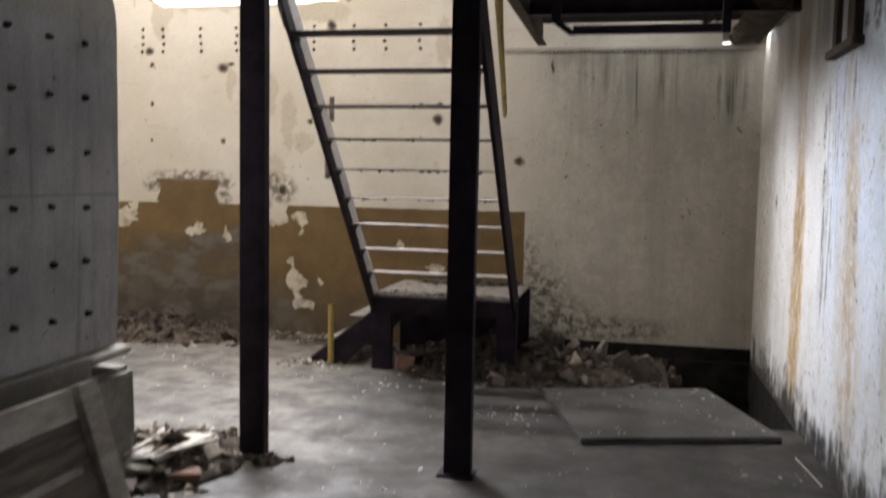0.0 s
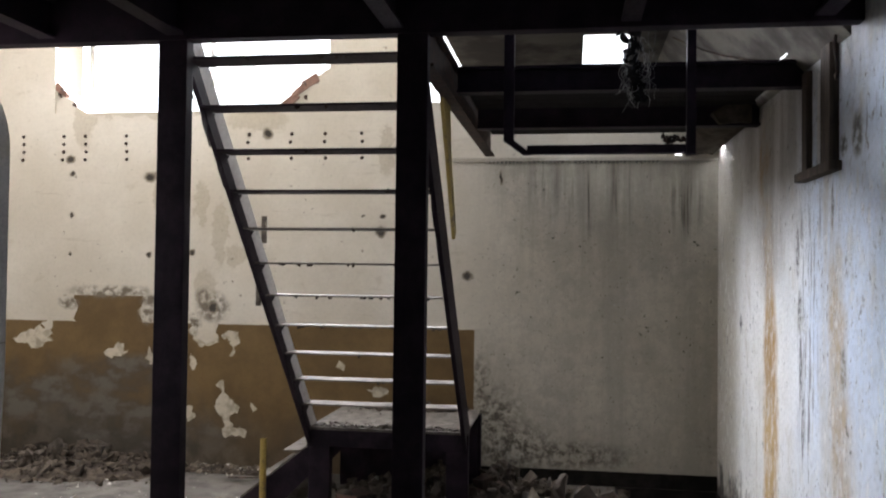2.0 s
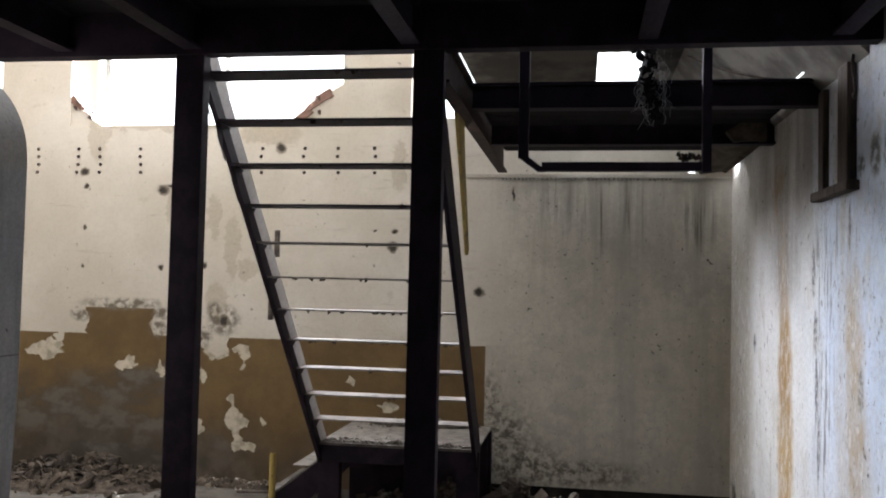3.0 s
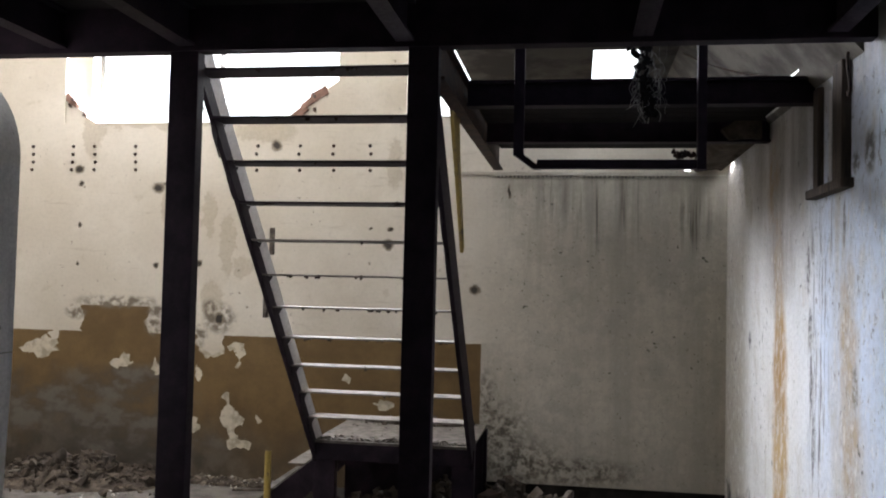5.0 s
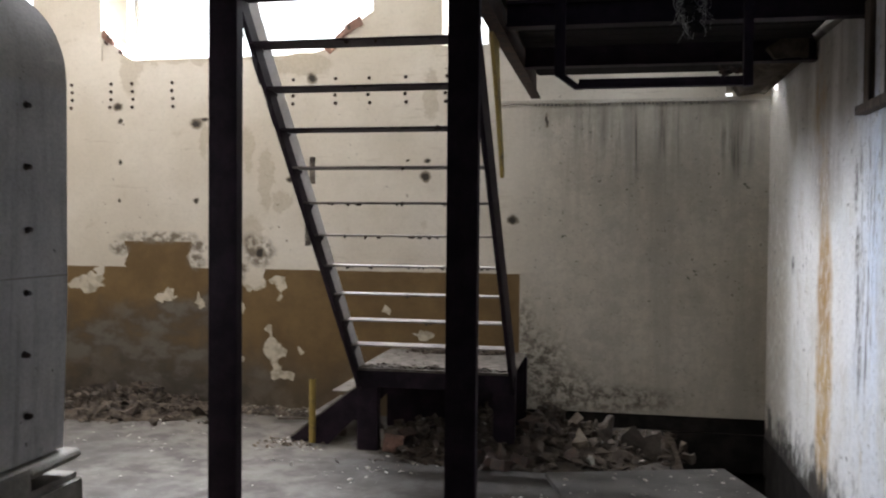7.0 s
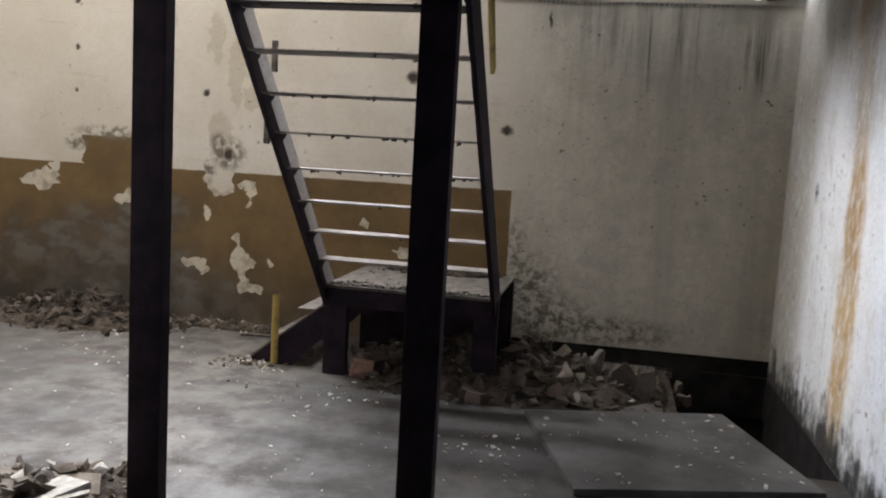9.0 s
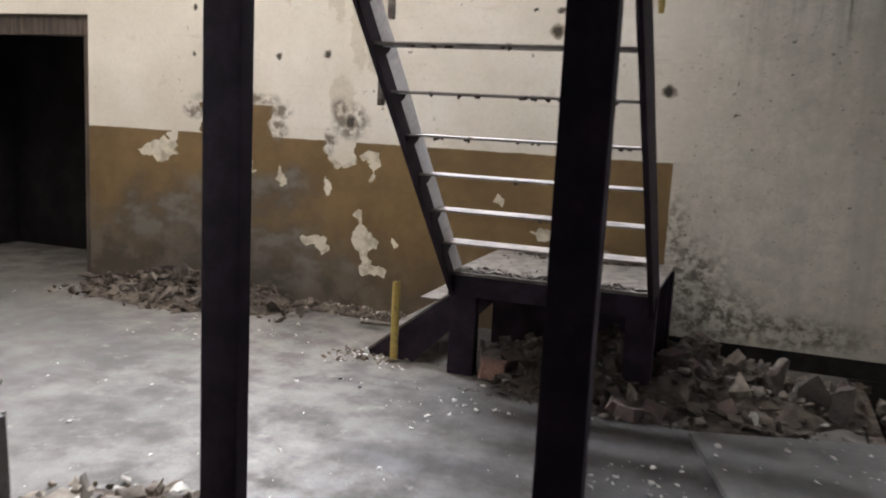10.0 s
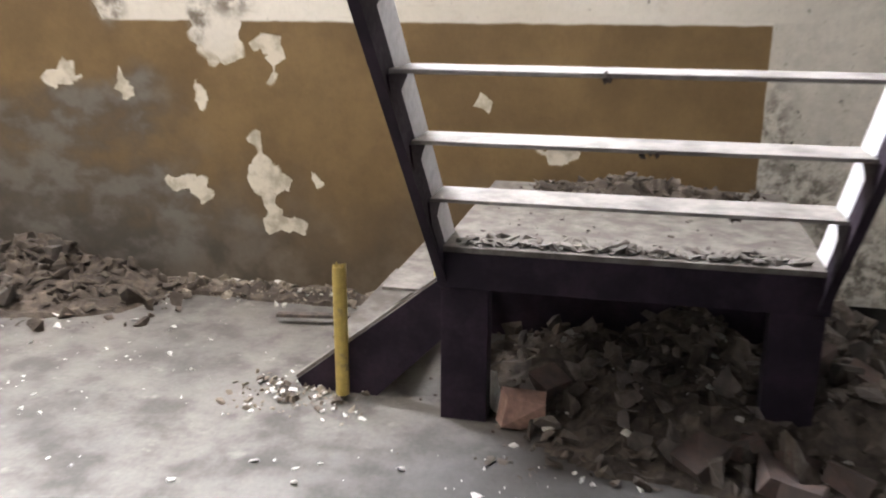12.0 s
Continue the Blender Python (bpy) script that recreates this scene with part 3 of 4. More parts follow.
def build_setting():
    xs, ys = [-6.6, PIT[0], PIT[1], 2.1], [-2.6, PIT[2], PIT[3], 11.5]
    bm = wall_cells(xs, ys, [PIT], lambda a, b, c, d: ((a, c, -0.18), (b, d, 0)))
    structure("floor", bm, FLOOR, "dusty cracked grey concrete floor strewn with chips", "floor")
    bm = bmesh.new()
    x0, x1, y0, y1 = PIT
    box(bm, (x0 - 0.1, y0 - 0.1, -0.75), (x1 + 0.1, y1 + 0.1, -0.65))
    for lo, hi in (((x0 - 0.1, y0 - 0.1), (x0 - 0.003, y1 + 0.1)), ((x1 + 0.003, y0 - 0.1), (x1 + 0.1, y1 + 0.1)), ((x0, y0 - 0.1), (x1, y0 - 0.003)), ((x0, y1 + 0.003), (x1, y1 + 0.1))):
        box(bm, (*lo, -0.65), (*hi, -0.181))
    # earth face hiding the slab edge
    box(bm, (x0 + 0.001, y0, -0.3), (x0 + 0.02, y1, -0.006))
    box(bm, (x1 - 0.02, y0, -0.3), (x1 - 0.001, y1, -0.006))
    box(bm, (x0 + 0.021, y1 - 0.02, -0.3), (x1 - 0.021, y1 - 0.001, -0.006))
    box(bm, (x0 + 0.021, y0 + 0.001, -0.3), (x1 - 0.021, y0 + 0.02, -0.006))
    structure("pit", bm, TAR, "dark damp pit sunk in the concrete floor", "pit")
    # far wall, with windows and a doorway
    holes = [(-4.11, -1.64, 3.01, 4.4), (-6.5, -4.78, 3.05, 4.4), (-1.06, -0.68, 3.05, 4.3), (1.16, 1.26, 2.60, 2.68), (-6.56, -4.93, -1, 2.06)]
    bm = wall_cells([-7.0, -6.56, -6.5, -4.93, -4.78, -4.11, -1.64, -1.06, -0.68, 1.16, 1.26, 2.2], [0, 0.12, 2.06, 2.60, 2.68, 3.01, 3.05, 4.3, 4.4, 5.2],
                    holes + [(-0.38, 2.2, -1, 0.12)], lambda a, b, c, d: ((a, N, c), (b, N + 0.42, d)))
    wall = structure("wall_north", bm, FAR, "peeling cream wall with a torn ochre dado, whitewashed at one end", "wall")
    bm = bmesh.new()
    box(bm, (-0.378, N + 0.012, 0), (2.2, N + 0.42, 0.12))
    structure("baseboard", bm, TAR, "black damp strip along the foot of the wall", "plinth")
    bm = soft_box((-0.61, N - 0.014, 2.562), (1.48, N - 0.002, 2.59), 0.004)
    structure("trim", bm, PLASTER, "rough concrete ledge along the top of the whitewash", "ledge")
    r = random.Random(6)
    bm = bmesh.new()
    x = -0.30
    while x < 1.44:
        w = r.uniform(0.012, 0.02)
        if r.random() < 0.85:
            box(bm, (x, N - 0.012, 2.562 - r.uniform(0.012, 0.022)), (x + w, N - 0.002, 2.561))
        x += w + r.uniform(0.012, 0.02)
    tagged(part("ledge_teeth", bm, CONCRETE), "row of small rough mortar teeth under the ledge", "ledge", kind="structure")
    # broken masonry in the corners of the window
    r = random.Random(4)
    for pts in (((-4.11, 3.012), (-3.82, 3.012), (-3.85, 3.035), (-3.90, 3.06), (-3.94, 3.12), (-4.02, 3.15), (-4.05, 3.21), (-4.11, 3.24)),
                ((-1.64, 3.012), (-2.42, 3.012), (-2.30, 3.035), (-2.16, 3.03), (-2.05, 3.06), (-1.96, 3.11), (-1.90, 3.19), (-1.80, 3.25), (-1.72, 3.31), (-1.64, 3.36))):
        bm = bmesh.new()
        prism(bm, pts, 0.34, pose(0, N + 0.02, 0))
        part("broken_masonry", bm, FAR, wall, "broken masonry edge")
    for x, z, n in ((-4.03, 3.17, 6), (-3.92, 3.09, 6), (-1.90, 3.15, 3), (-1.80, 3.22, 3)):
        for _ in range(n):
            bm = bmesh.new()
            stone(bm, (x + r.uniform(-0.06, 0.06), N + r.uniform(0.0, 0.08), z + r.uniform(-0.05, 0.05)), r.uniform(0.03, 0.07), r)
            part("brick", bm, BRICK, wall)
    for x, z, tilt in ((-1.90, 3.175, -36), (-1.80, 3.245, -30), (-1.985, 3.09, -40), (-4.06, 3.215, 40)):
        bm = bmesh.new()
        rough_brick(bm, (0, 0, 0), r, 0.15, Matrix())
        bm.transform(Matrix.Translation((x, N + 0.055, z)) @ pose(0, 0, 0, 0, tilt, 0))
        part("brick", bm, RED, wall)
    # sides, back and roof
    bm = bmesh.new()
    a, c = (1.486, N), (1.57, -2.6)
    pts = [a, c, (2.1, -2.6), (2.1, N)]
    lo = [bm.verts.new((x, y, -0.18)) for x, y in pts]
    hi = [bm.verts.new((x, y, 5.2)) for x, y in pts]
    bm.faces.new(lo)
    bm.faces.new(hi[::-1])
    for i in range(4):
        bm.faces.new((lo[i], hi[i], hi[(i + 1) % 4], lo[(i + 1) % 4]))
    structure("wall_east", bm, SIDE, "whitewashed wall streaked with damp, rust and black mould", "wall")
    bm = bmesh.new()
    box(bm, (-7.0, -2.6, 0), (-6.6, N, 5.2))
    structure("wall_west", bm, PLASTER, "plain dull plaster wall", "wall")
    bm = bmesh.new()
    box(bm, (-7.0, -3.0, 0), (2.2, -2.6, 5.2))
    structure("wall_south", bm, PLASTER, "plain dull plaster wall", "wall")
    # the passage behind the doorway, its darkness put into a near-black colour
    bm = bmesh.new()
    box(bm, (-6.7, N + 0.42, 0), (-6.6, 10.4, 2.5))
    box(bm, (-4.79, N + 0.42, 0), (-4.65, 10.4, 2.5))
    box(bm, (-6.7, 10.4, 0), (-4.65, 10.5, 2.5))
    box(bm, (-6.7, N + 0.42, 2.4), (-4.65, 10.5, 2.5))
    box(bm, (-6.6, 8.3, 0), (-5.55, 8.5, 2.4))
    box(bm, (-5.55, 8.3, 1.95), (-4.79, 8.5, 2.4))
    structure("wall_passage", bm, DECK, "plaster passage behind the doorway, coloured near-black for its lack of light", "wall")
    door = tagged(thing("door_1", "doorway without a leaf, lined with dark grey timber", "door", (-5.68, N + 0.1, 0)), kind="structure")
    part("lintel", soft_box((-6.55, N + 0.03, 1.90), (-4.94, N + 0.14, 2.055), 0.006), DARKWOOD, door)
    part("jamb", soft_box((-5.0, N + 0.03, 0.002), (-4.935, N + 0.14, 1.898), 0.006), DARKWOOD, door)
    part("jamb", soft_box((-6.55, N + 0.03, 0.002), (-6.485, N + 0.14, 1.898), 0.006), DARKWOOD, door)
    # roofs with their skylights
    sky_left = [(sx - 0.35, sx + 0.35, 4.6, 6.9) for sx in (-5.2, -3.4, -1.8)]
    bm = wall_cells([-7.0, -5.55, -4.85, -3.75, -3.05, -2.15, -1.45, -0.64], [-3.0, 4.6, 6.9, N + 0.42], sky_left, lambda a, b, c, d: ((a, c, 4.5), (b, d, 4.6)))
    structure("ceiling", bm, ROOF, "stained roof with long skylights", "ceiling")
    sky_right = [(-0.545, -0.485, 5.6, 7.1), (0.43, 0.74, 6.27, 7.24)]
    bm = wall_cells([-0.64, -0.545, -0.485, 0.43, 0.74, 0.98], [4.3, 5.6, 6.27, 7.1, 7.24, N], sky_right, lambda a, b, c, d: ((a, c, 3.25), (b, d, 3.32)))
    prism(bm, [(0.98, 3.25), (1.62, 2.572), (1.62, 2.642), (0.98, 3.32)], N - 4.3, pose(0, 4.3, 0))
    structure("ceiling_low", bm, ROOF, "stained low roof that slopes to the wall, with a skylight and a slit", "ceiling")
    bm = bmesh.new()
    box(bm, (-0.64, 4.3, 3.32), (-0.60, N, 4.6))
    box(bm, (-0.60, 4.3, 3.32), (2.1, 4.34, 4.6))
    structure("wall_upper", bm, PLASTER, "plaster upstand between the roofs", "wall")
    bm = bmesh.new()
    box(bm, (-6.6, -2.6, 2.9), (1.7, 4.2, 3.05))
    structure("ceiling_mezzanine", bm, DECK, "near-black underside of the mezzanine deck", "ceiling")
    return wall


wall_north = build_setting()


def backdrop():
    m, nt, b = nodes("overcast_glow")
    e = nt.nodes.new("ShaderNodeEmission")
    e.inputs[0].default_value, e.inputs[1].default_value = (0.90, 0.95, 1.0, 1), 5.0
    nt.links.new(e.outputs[0], nt.nodes["Material Output"].inputs[0])
    bm = bmesh.new()
    box(bm, (-60, 60, -5), (60, 60.2, 60))
    structure("backdrop", bm, m, "bright white overcast sky beyond the windows", "sky")


backdrop()


def skylight_panes():
    """Milky roof sheets through which the sky shines."""
    m = bpy.data.materials["overcast_glow"]
    for x0, x1, y0, y1, z in ((0.433, 0.737, 6.273, 7.237, 3.246), (-0.542, -0.488, 5.603, 7.097, 3.246), (-5.57, -4.83, 4.58, 6.92, 4.605), (-3.77, -3.03, 4.58, 6.92, 4.605), (-2.17, -1.43, 4.58, 6.92, 4.605)):
        o = part("skylight_pane", soft_box((x0, y0, z + 0.012), (x1, y1, z + 0.022), 0.002), m)
        tagged(o, "milky roof sheet with daylight shining through", "skylight", "roof sheets", "structure")


    crack = part("skylight_pane", soft_box((-0.003, -0.09, -0.002), (0.003, 0.09, 0.002), 0.001), m)
    crack.matrix_basis = pose(1.415, 5.08, 2.782, 0, 46.7, 2)
    tagged(crack, "thin crack of daylight in the sloping roof", "crack", "roof sheets", "structure")


skylight_panes()


def window_remains():
    win = tagged(thing("window_1", "glassless window with remains of a pale frame", "window", (-2.87, N + 0.3, 3.01)), kind="structure")
    part("window_frame", soft_box((-3.97, N + 0.30, 3.14), (-3.94, N + 0.34, 4.4), 0.004), FRAMEPAINT, win)
    part("window_frame", soft_box((-2.82, N + 0.30, 3.012), (-2.77, N + 0.34, 4.4), 0.004), FRAMEPAINT, win)
    for w, x in (("window_2", -5.64), ("window_3", -0.87)):
        o = tagged(thing(w, "bright glassless window opening high in the wall", "window", (x, N + 0.3, 3.05)), kind="structure")
        part("window_frame", soft_box((x - 0.02, N + 0.30, 3.052), (x + 0.02, N + 0.34, 4.298 if x > -1 else 4.398), 0.004), FRAMEPAINT, o)


window_remains()


def i_beam(name, p, q, h, w, material, parent=None, label=""):
    """A steel beam from p to q (ends of the bottom centre line), level, with flanges."""
    p, q = Vector(p), Vector(q)
    length = (q - p).length
    pts = [(-w / 2, 0), (w / 2, 0), (w / 2, 0.014), (0.006, 0.014), (0.006, h - 0.014), (w / 2, h - 0.014), (w / 2, h), (-w / 2, h), (-w / 2, h - 0.014), (-0.006, h - 0.014), (-0.006, 0.014), (-w / 2, 0.014)]
    bm = bmesh.new()
    d = (q - p).normalized()
    m = Matrix.Translation(p) @ Matrix(((d.y, d.x, 0, 0), (-d.x, d.y, 0, 0), (0, 0, 1, 0), (0, 0, 0, 1)))
    prism(bm, pts, length, m)
    return part(name, bm, material, parent, label)


def mezzanine():
    frame_ = thing("mezzanine_frame", "dark steel frame carrying the mezzanine deck", "steel frame", (-0.9, 4.15, 2.7))
    tagged(frame_, kind="structure")
    part("edge_beam", soft_box((-6.62, 4.13, 2.70), (1.60, 4.21, 2.96), 0.006), STEEL, frame_)
    for x in (-5.0, -4.0, -3.0, -2.02, -1.40, -0.40, 0.60, 1.36):
        i_beam("joist", (x, -2.55, 2.72), (x, 4.125, 2.72), 0.18, 0.08, STEEL, frame_)
    post = thing("steel_post", "dark painted steel post standing on the concrete floor", "post", (-1.418, 4.165, 0), "posts under the mezzanine")
    bm = soft_box((-1.482, 4.137, 0), (-1.347, 4.207, 2.70), 0.006)
    part("shaft", bm, STEEL, post)
    part("base_plate", soft_box((-1.51, 4.10, 0), (-1.33, 4.24, 0.012), 0.003), STEEL, post)
    copy_thing(post, pose(-0.324, 4.165, 0))
    # low deck beyond the stair void
    low = thing("low_steel_deck", "blackened steel beams with a plank deck on top", "steel deck", (0.6, 5.0, 2.6))
    tagged(low, kind="structure")
    i_beam("cross_beam", (-0.24, 5.02, 2.615), (1.56, 5.02, 2.615), 0.135, 0.09, STEEL, low)
    i_beam("cross_beam", (-0.24, 6.02, 2.59), (1.50, 6.02, 2.59), 0.15, 0.09, STEEL, low)
    i_beam("trimmer", (-0.275, 4.22, 2.575), (-0.275, 7.22, 2.575), 0.2, 0.07, RUST, low)
    # the last six planks are added to keep light off the wall strip behind
    for k in range(12):
        y = 5.072 + k * 0.15 + (0.1 if k > 5 else 0)
        part("plank", soft_box((-0.235, y, 2.705 + rng.uniform(0, 0.006)), (1.43, y + 0.146, 2.735), 0.004), DECK, low)
    bm = bmesh.new()
    prism(bm, [(1.20, 2.66), (1.26, 2.60), (1.40, 2.615), (1.435, 2.60), (1.435, 2.72), (1.30, 2.72)], 1.5, pose(0, 5.92, 0))
    bmesh.ops.subdivide_edges(bm, edges=[e for e in bm.edges if abs(e.verts[0].co.y - e.verts[1].co.y) > 1], cuts=9)
    for v in bm.verts:
        if v.co.x < 1.43:
            v.co += Vector((0.035, 0, 0.022)) * noise.noise(v.co * 5)
    tagged(part("concrete_nib", bm, RUBBLE), "rough concrete nib along the top of the wall", "nib", kind="structure")


mezzanine()


def stair():
    """Open steel stair that climbs from a low landing up to the mezzanine edge."""
    st = thing("steel_stair", "open dark steel stair with dusty plate treads and pale inner strings", "stair", (-0.9, 6.3, 0))
    Y0, Z0, GO, RISE = 6.30, 0.590, 0.1865, 0.1875
    for side, xo, xi in ((-1, -1.455, -1.40), (1, -0.345, -0.395)):
        lo_pt, hi_pt = (Y0 + 0.05, Z0 - 0.16), (Y0 - 11 * GO - 0.03, Z0 + 11 * RISE + 0.06)
        n = Vector((hi_pt[1] - lo_pt[1], -(hi_pt[0] - lo_pt[0]))).normalized()  # towards the far, upper side
        n = n if n.y > 0 else -n
        depth = 0.205

        def strip(x0, x1, d0, d1, y_off=0.0):
            bm = bmesh.new()
            q = []
            for (y, z), e in ((lo_pt, d0), (hi_pt, d0), (hi_pt, d1), (lo_pt, d1)):
                q.append((y + n.x * e, z + n.y * e))
            a = [bm.verts.new((x0, y, z)) for y, z in q]
            c = [bm.verts.new((x1, y, z)) for y, z in q]
            bm.faces.new(a)
            bm.faces.new(c[::-1])
            for i in range(4):
                bm.faces.new((a[i], c[i], c[(i + 1) % 4], a[(i + 1) % 4]))
            return bm

        web = xo + (0.012 if side < 0 else -0.012)
        part("string", strip(xo, web, 0.0, depth), STEEL, st)
        part("string_face", strip(web, web + (0.004 if side < 0 else -0.004), 0.014, depth - 0.004), PALE, st, "pale inner face")
        face = web + (0.004 if side < 0 else -0.004)
        part("string_edge", strip(face, face + (0.0015 if side < 0 else -0.0015), 0.0, 0.095), STEEL, st)
        part("flange", strip(web, web + (0.014 if side < 0 else -0.014), 0.0, 0.012), STEEL, st)
        for i in range(0, 12):
            y, z = Y0 - i * GO, Z0 + i * RISE
            bm = bmesh.new()
            pts = [(0.0, -0.012), (0.175, -0.012), (0.155, -0.03), (0.115, -0.05), (0.085, -0.078), (0.075, -0.108), (0.085, -0.14), (0.115, -0.18), (0.125, -0.186), (0.03, -0.085)]
            x0 = web + (0.0045 if side < 0 else -0.0105)
            a = [bm.verts.new((x0, y + u, z + v)) for u, v in pts]
            c = [bm.verts.new((x0 + 0.006, y + u, z + v)) for u, v in pts]
            bm.faces.new(a)
            bm.faces.new(c[::-1])
            for k in range(len(pts)):
                bm.faces.new((a[k], c[k], c[(k + 1) % len(pts)], a[(k + 1) % len(pts)]))
            part("cleat", bm, STEEL, st)
    r = random.Random(3)
    for i in range(1, 12):
        y, z = Y0 - i * GO, Z0 + i * RISE
        bm = soft_box((-1.432, y, z - 0.010), (-0.368, y + 0.17, z), 0.002)
        tread = part("tread", bm, TREAD if i < 8 else STEEL, st, "dusty steel plate tread" if i < 8 else "")
        # rust flakes and dirt hanging along the edge
        bm = bmesh.new()
        x = -1.30
        while x < -0.45:
            w = r.uniform(0.01, 0.06)
            if r.random() < (0.8 if i in (4, 5, 6) else 0.25):
                for _ in range(3):
                    stone(bm, (x + r.uniform(0, w), y + r.uniform(0.006, 0.02), z - 0.011), r.uniform(0.012, 0.032), r, 0.6)
            x += w + r.uniform(0.01, 0.10)
        tagged(part("rust_crust", bm, RUST, tread), kind="stuff")
    # landing
    land = part("landing", soft_box((-1.45, Y0, 0.572), (-0.35, 7.30, 0.590), 0.003), GRIT, st, "dirt-strewn landing plate")
    part("apron", soft_box((-1.46, Y0 + 0.012, 0.455), (-0.335, Y0 + 0.04, 0.570), 0.004), STEEL, st)
    for x0 in (-1.455, -0.49):
        part("leg", soft_box((x0, Y0 + 0.045, 0), (x0 + 0.15, Y0 + 0.12, 0.57), 0.005), STEEL, st)
        part("leg", soft_box((x0, 7.18, 0), (x0 + 0.15, 7.25, 0.57), 0.005), STEEL, st)
    # dark sheet added for the shade at the back under the landing
    part("shade_panel", soft_box((-1.43, 7.10, 0.0), (-0.36, 7.115, 0.565), 0.003), STEEL, st)
    part("side_apron", soft_box((-1.46, Y0 + 0.125, 0.455), (-1.435, 7.29, 0.570), 0.004), STEEL, st)
    # short side flight
    for y0 in (6.45, 7.24):
        bm = bmesh.new()
        pts = [(-1.462, 0.45), (-1.99, 0.03), (-1.97, 0.0), (-1.70, 0.0), (-1.462, 0.24)]
        prism(bm, pts, 0.012, pose(0, y0, 0))
        part("side_string", bm, STEEL, st)
        bm = bmesh.new()
        prism(bm, [(-1.465, 0.452), (-1.99, 0.033), (-1.995, 0.043), (-1.465, 0.462)], 0.05, pose(0, y0, 0))
        part("side_flange", bm, GRIT, st)
    for x0, z in ((-1.68, 0.39), (-1.86, 0.20)):
        part("side_tread", soft_box((x0, 6.462, z - 0.01), (x0 + 0.20, 7.24, z), 0.002), GRIT, st)
    # remains of the handrail
    for (x, y, z0, z1) in ((-1.805, 6.40, 0.02, 0.470), (-1.495, 6.52, 0.42, 0.53)):
        bm = bmesh.new()
        bmesh.ops.create_cone(bm, cap_ends=False, segments=16, radius1=0.023, radius2=0.023, depth=z1 - z0)
        bmesh.ops.solidify(bm, geom=bm.faces[:], thickness=0.004)
        for v in bm.verts:
            if v.co.z > 0:
                v.co.z += 0.012 * math.sin(9 * v.co.x * 40)
        bm.transform(pose(x, y, (z0 + z1) / 2))
        part("rail_post", bm, YELLOW, st, "cut yellow tube post")
    for y, z0, z1 in ((5.355, 1.46, 1.66), (5.43, 1.83, 1.99)):
        part("rail_post", soft_box((-1.482, y - 0.015, z0), (-1.457, y + 0.015, z1), 0.004), WOOD, st, "dull stained stub of a bar")
    bm = bmesh.new()
    q = [(4.70, 2.66), (4.78, 2.72), (5.12, 2.66), (5.20, 2.35), (5.44, 1.90), (5.40, 1.86), (5.08, 2.32), (4.86, 2.60)]
    a = [bm.verts.new((-0.338, y, z)) for y, z in q]
    c = [bm.verts.new((-0.318, y, z)) for y, z in q]
    bm.faces.new(a)
    bm.faces.new(c[::-1])
    for k in range(len(q)):
        bm.faces.new((a[k], c[k], c[(k + 1) % len(q)], a[(k + 1) % len(q)]))
    part("guard_plate", bm, YELLOW, st, "chipped yellow guard plate")
    st.matrix_basis = pose(-0.878, 6.3, 0)
    return st


stair()


def tank():
    tk = thing("concrete_tank", "grey concrete tank with a vaulted top and rows of rusty bolts", "tank", (-2.45, 2.2, 0.66))
    y0, y1, cx, a, top = 0.4, 3.69, -2.46, 0.60, 2.12
    outline = [(cx + a - 0.02, 0.665), (cx + a, 1.3), (cx + a, top)]
    for k in range(1, 56):
        t = math.pi * k / 56
        outline.append((cx + a * math.copysign(abs(math.cos(t)) ** 0.85, math.cos(t)), top + 0.47 * math.sin(t) ** 0.9))
    outline += [(cx - a, top), (cx - a, 0.665)]
    bm = bmesh.new()
    prism(bm, outline, y1 - y0, pose(0, y0, 0))
    ends = [f for f in bm.faces if len(f.verts) > 4]
    rim = [e for f in ends for e in f.edges]
    bmesh.ops.bevel(bm, geom=rim, offset=0.035, segments=3, affect="EDGES")
    part("shell", bm, TANK, tk)
    bm = bmesh.new()
    for z in (1.37,):
        box(bm, (-1.862, y0, z), (-1.857, y1 - 0.04, z + 0.006))
    part("pour_joint", bm, CONCRETE, tk)
    r = random.Random(5)
    for j in range(11):
        for i in range(6):
            y, z = 3.40 - 0.232 * j, 2.02 - 0.2335 * i
            bm = bmesh.new()
            bmesh.ops.create_cone(bm, cap_ends=True, segments=8, radius1=0.014, radius2=0.009, depth=0.026)
            bm.transform(Matrix.Translation((-1.851, y + r.uniform(-0.008, 0.008), z + r.uniform(-0.006, 0.006))) @ pose(0, 0, 0, r.uniform(-14, 14), 90 + r.uniform(-14, 14), 0))
            part("bolt", bm, RUST, tk)
    base = thing("tank_base", "chipped concrete plinth under the tank", "plinth", (-2.45, 2.2, 0))
    bm = bmesh.new()
    prism(bm, [(-3.15, 0), (-1.83, 0), (-1.82, 0.30), (-1.83, 0.555), (-3.15, 0.555)], 3.43, pose(0, 0.3, 0))
    bmesh.ops.bevel(bm, geom=bm.edges[:], offset=0.025, segments=2, affect="EDGES")
    part("block", bm, CONCRETE, base)
    bm = soft_box((-3.1, 0.3, 0.557), (-1.835, 3.40, 0.655), 0.02)
    part("ledge", bm, CONCRETE, base, "dusty concrete ledge")
    bm = bmesh.new()
    prism(bm, [(-3.1, 0.60), (-1.86, 0.602), (-1.825, 0.63), (-1.84, 0.655), (-3.1, 0.655)], 0.315, pose(0, 3.402, -0.004, 1.0, 0, 0))
    bmesh.ops.bevel(bm, geom=bm.edges[:], offset=0.008, segments=1, affect="EDGES")
    part("ledge_end", bm, CONCRETE, base, "cracked loose end of the ledge")


tank()


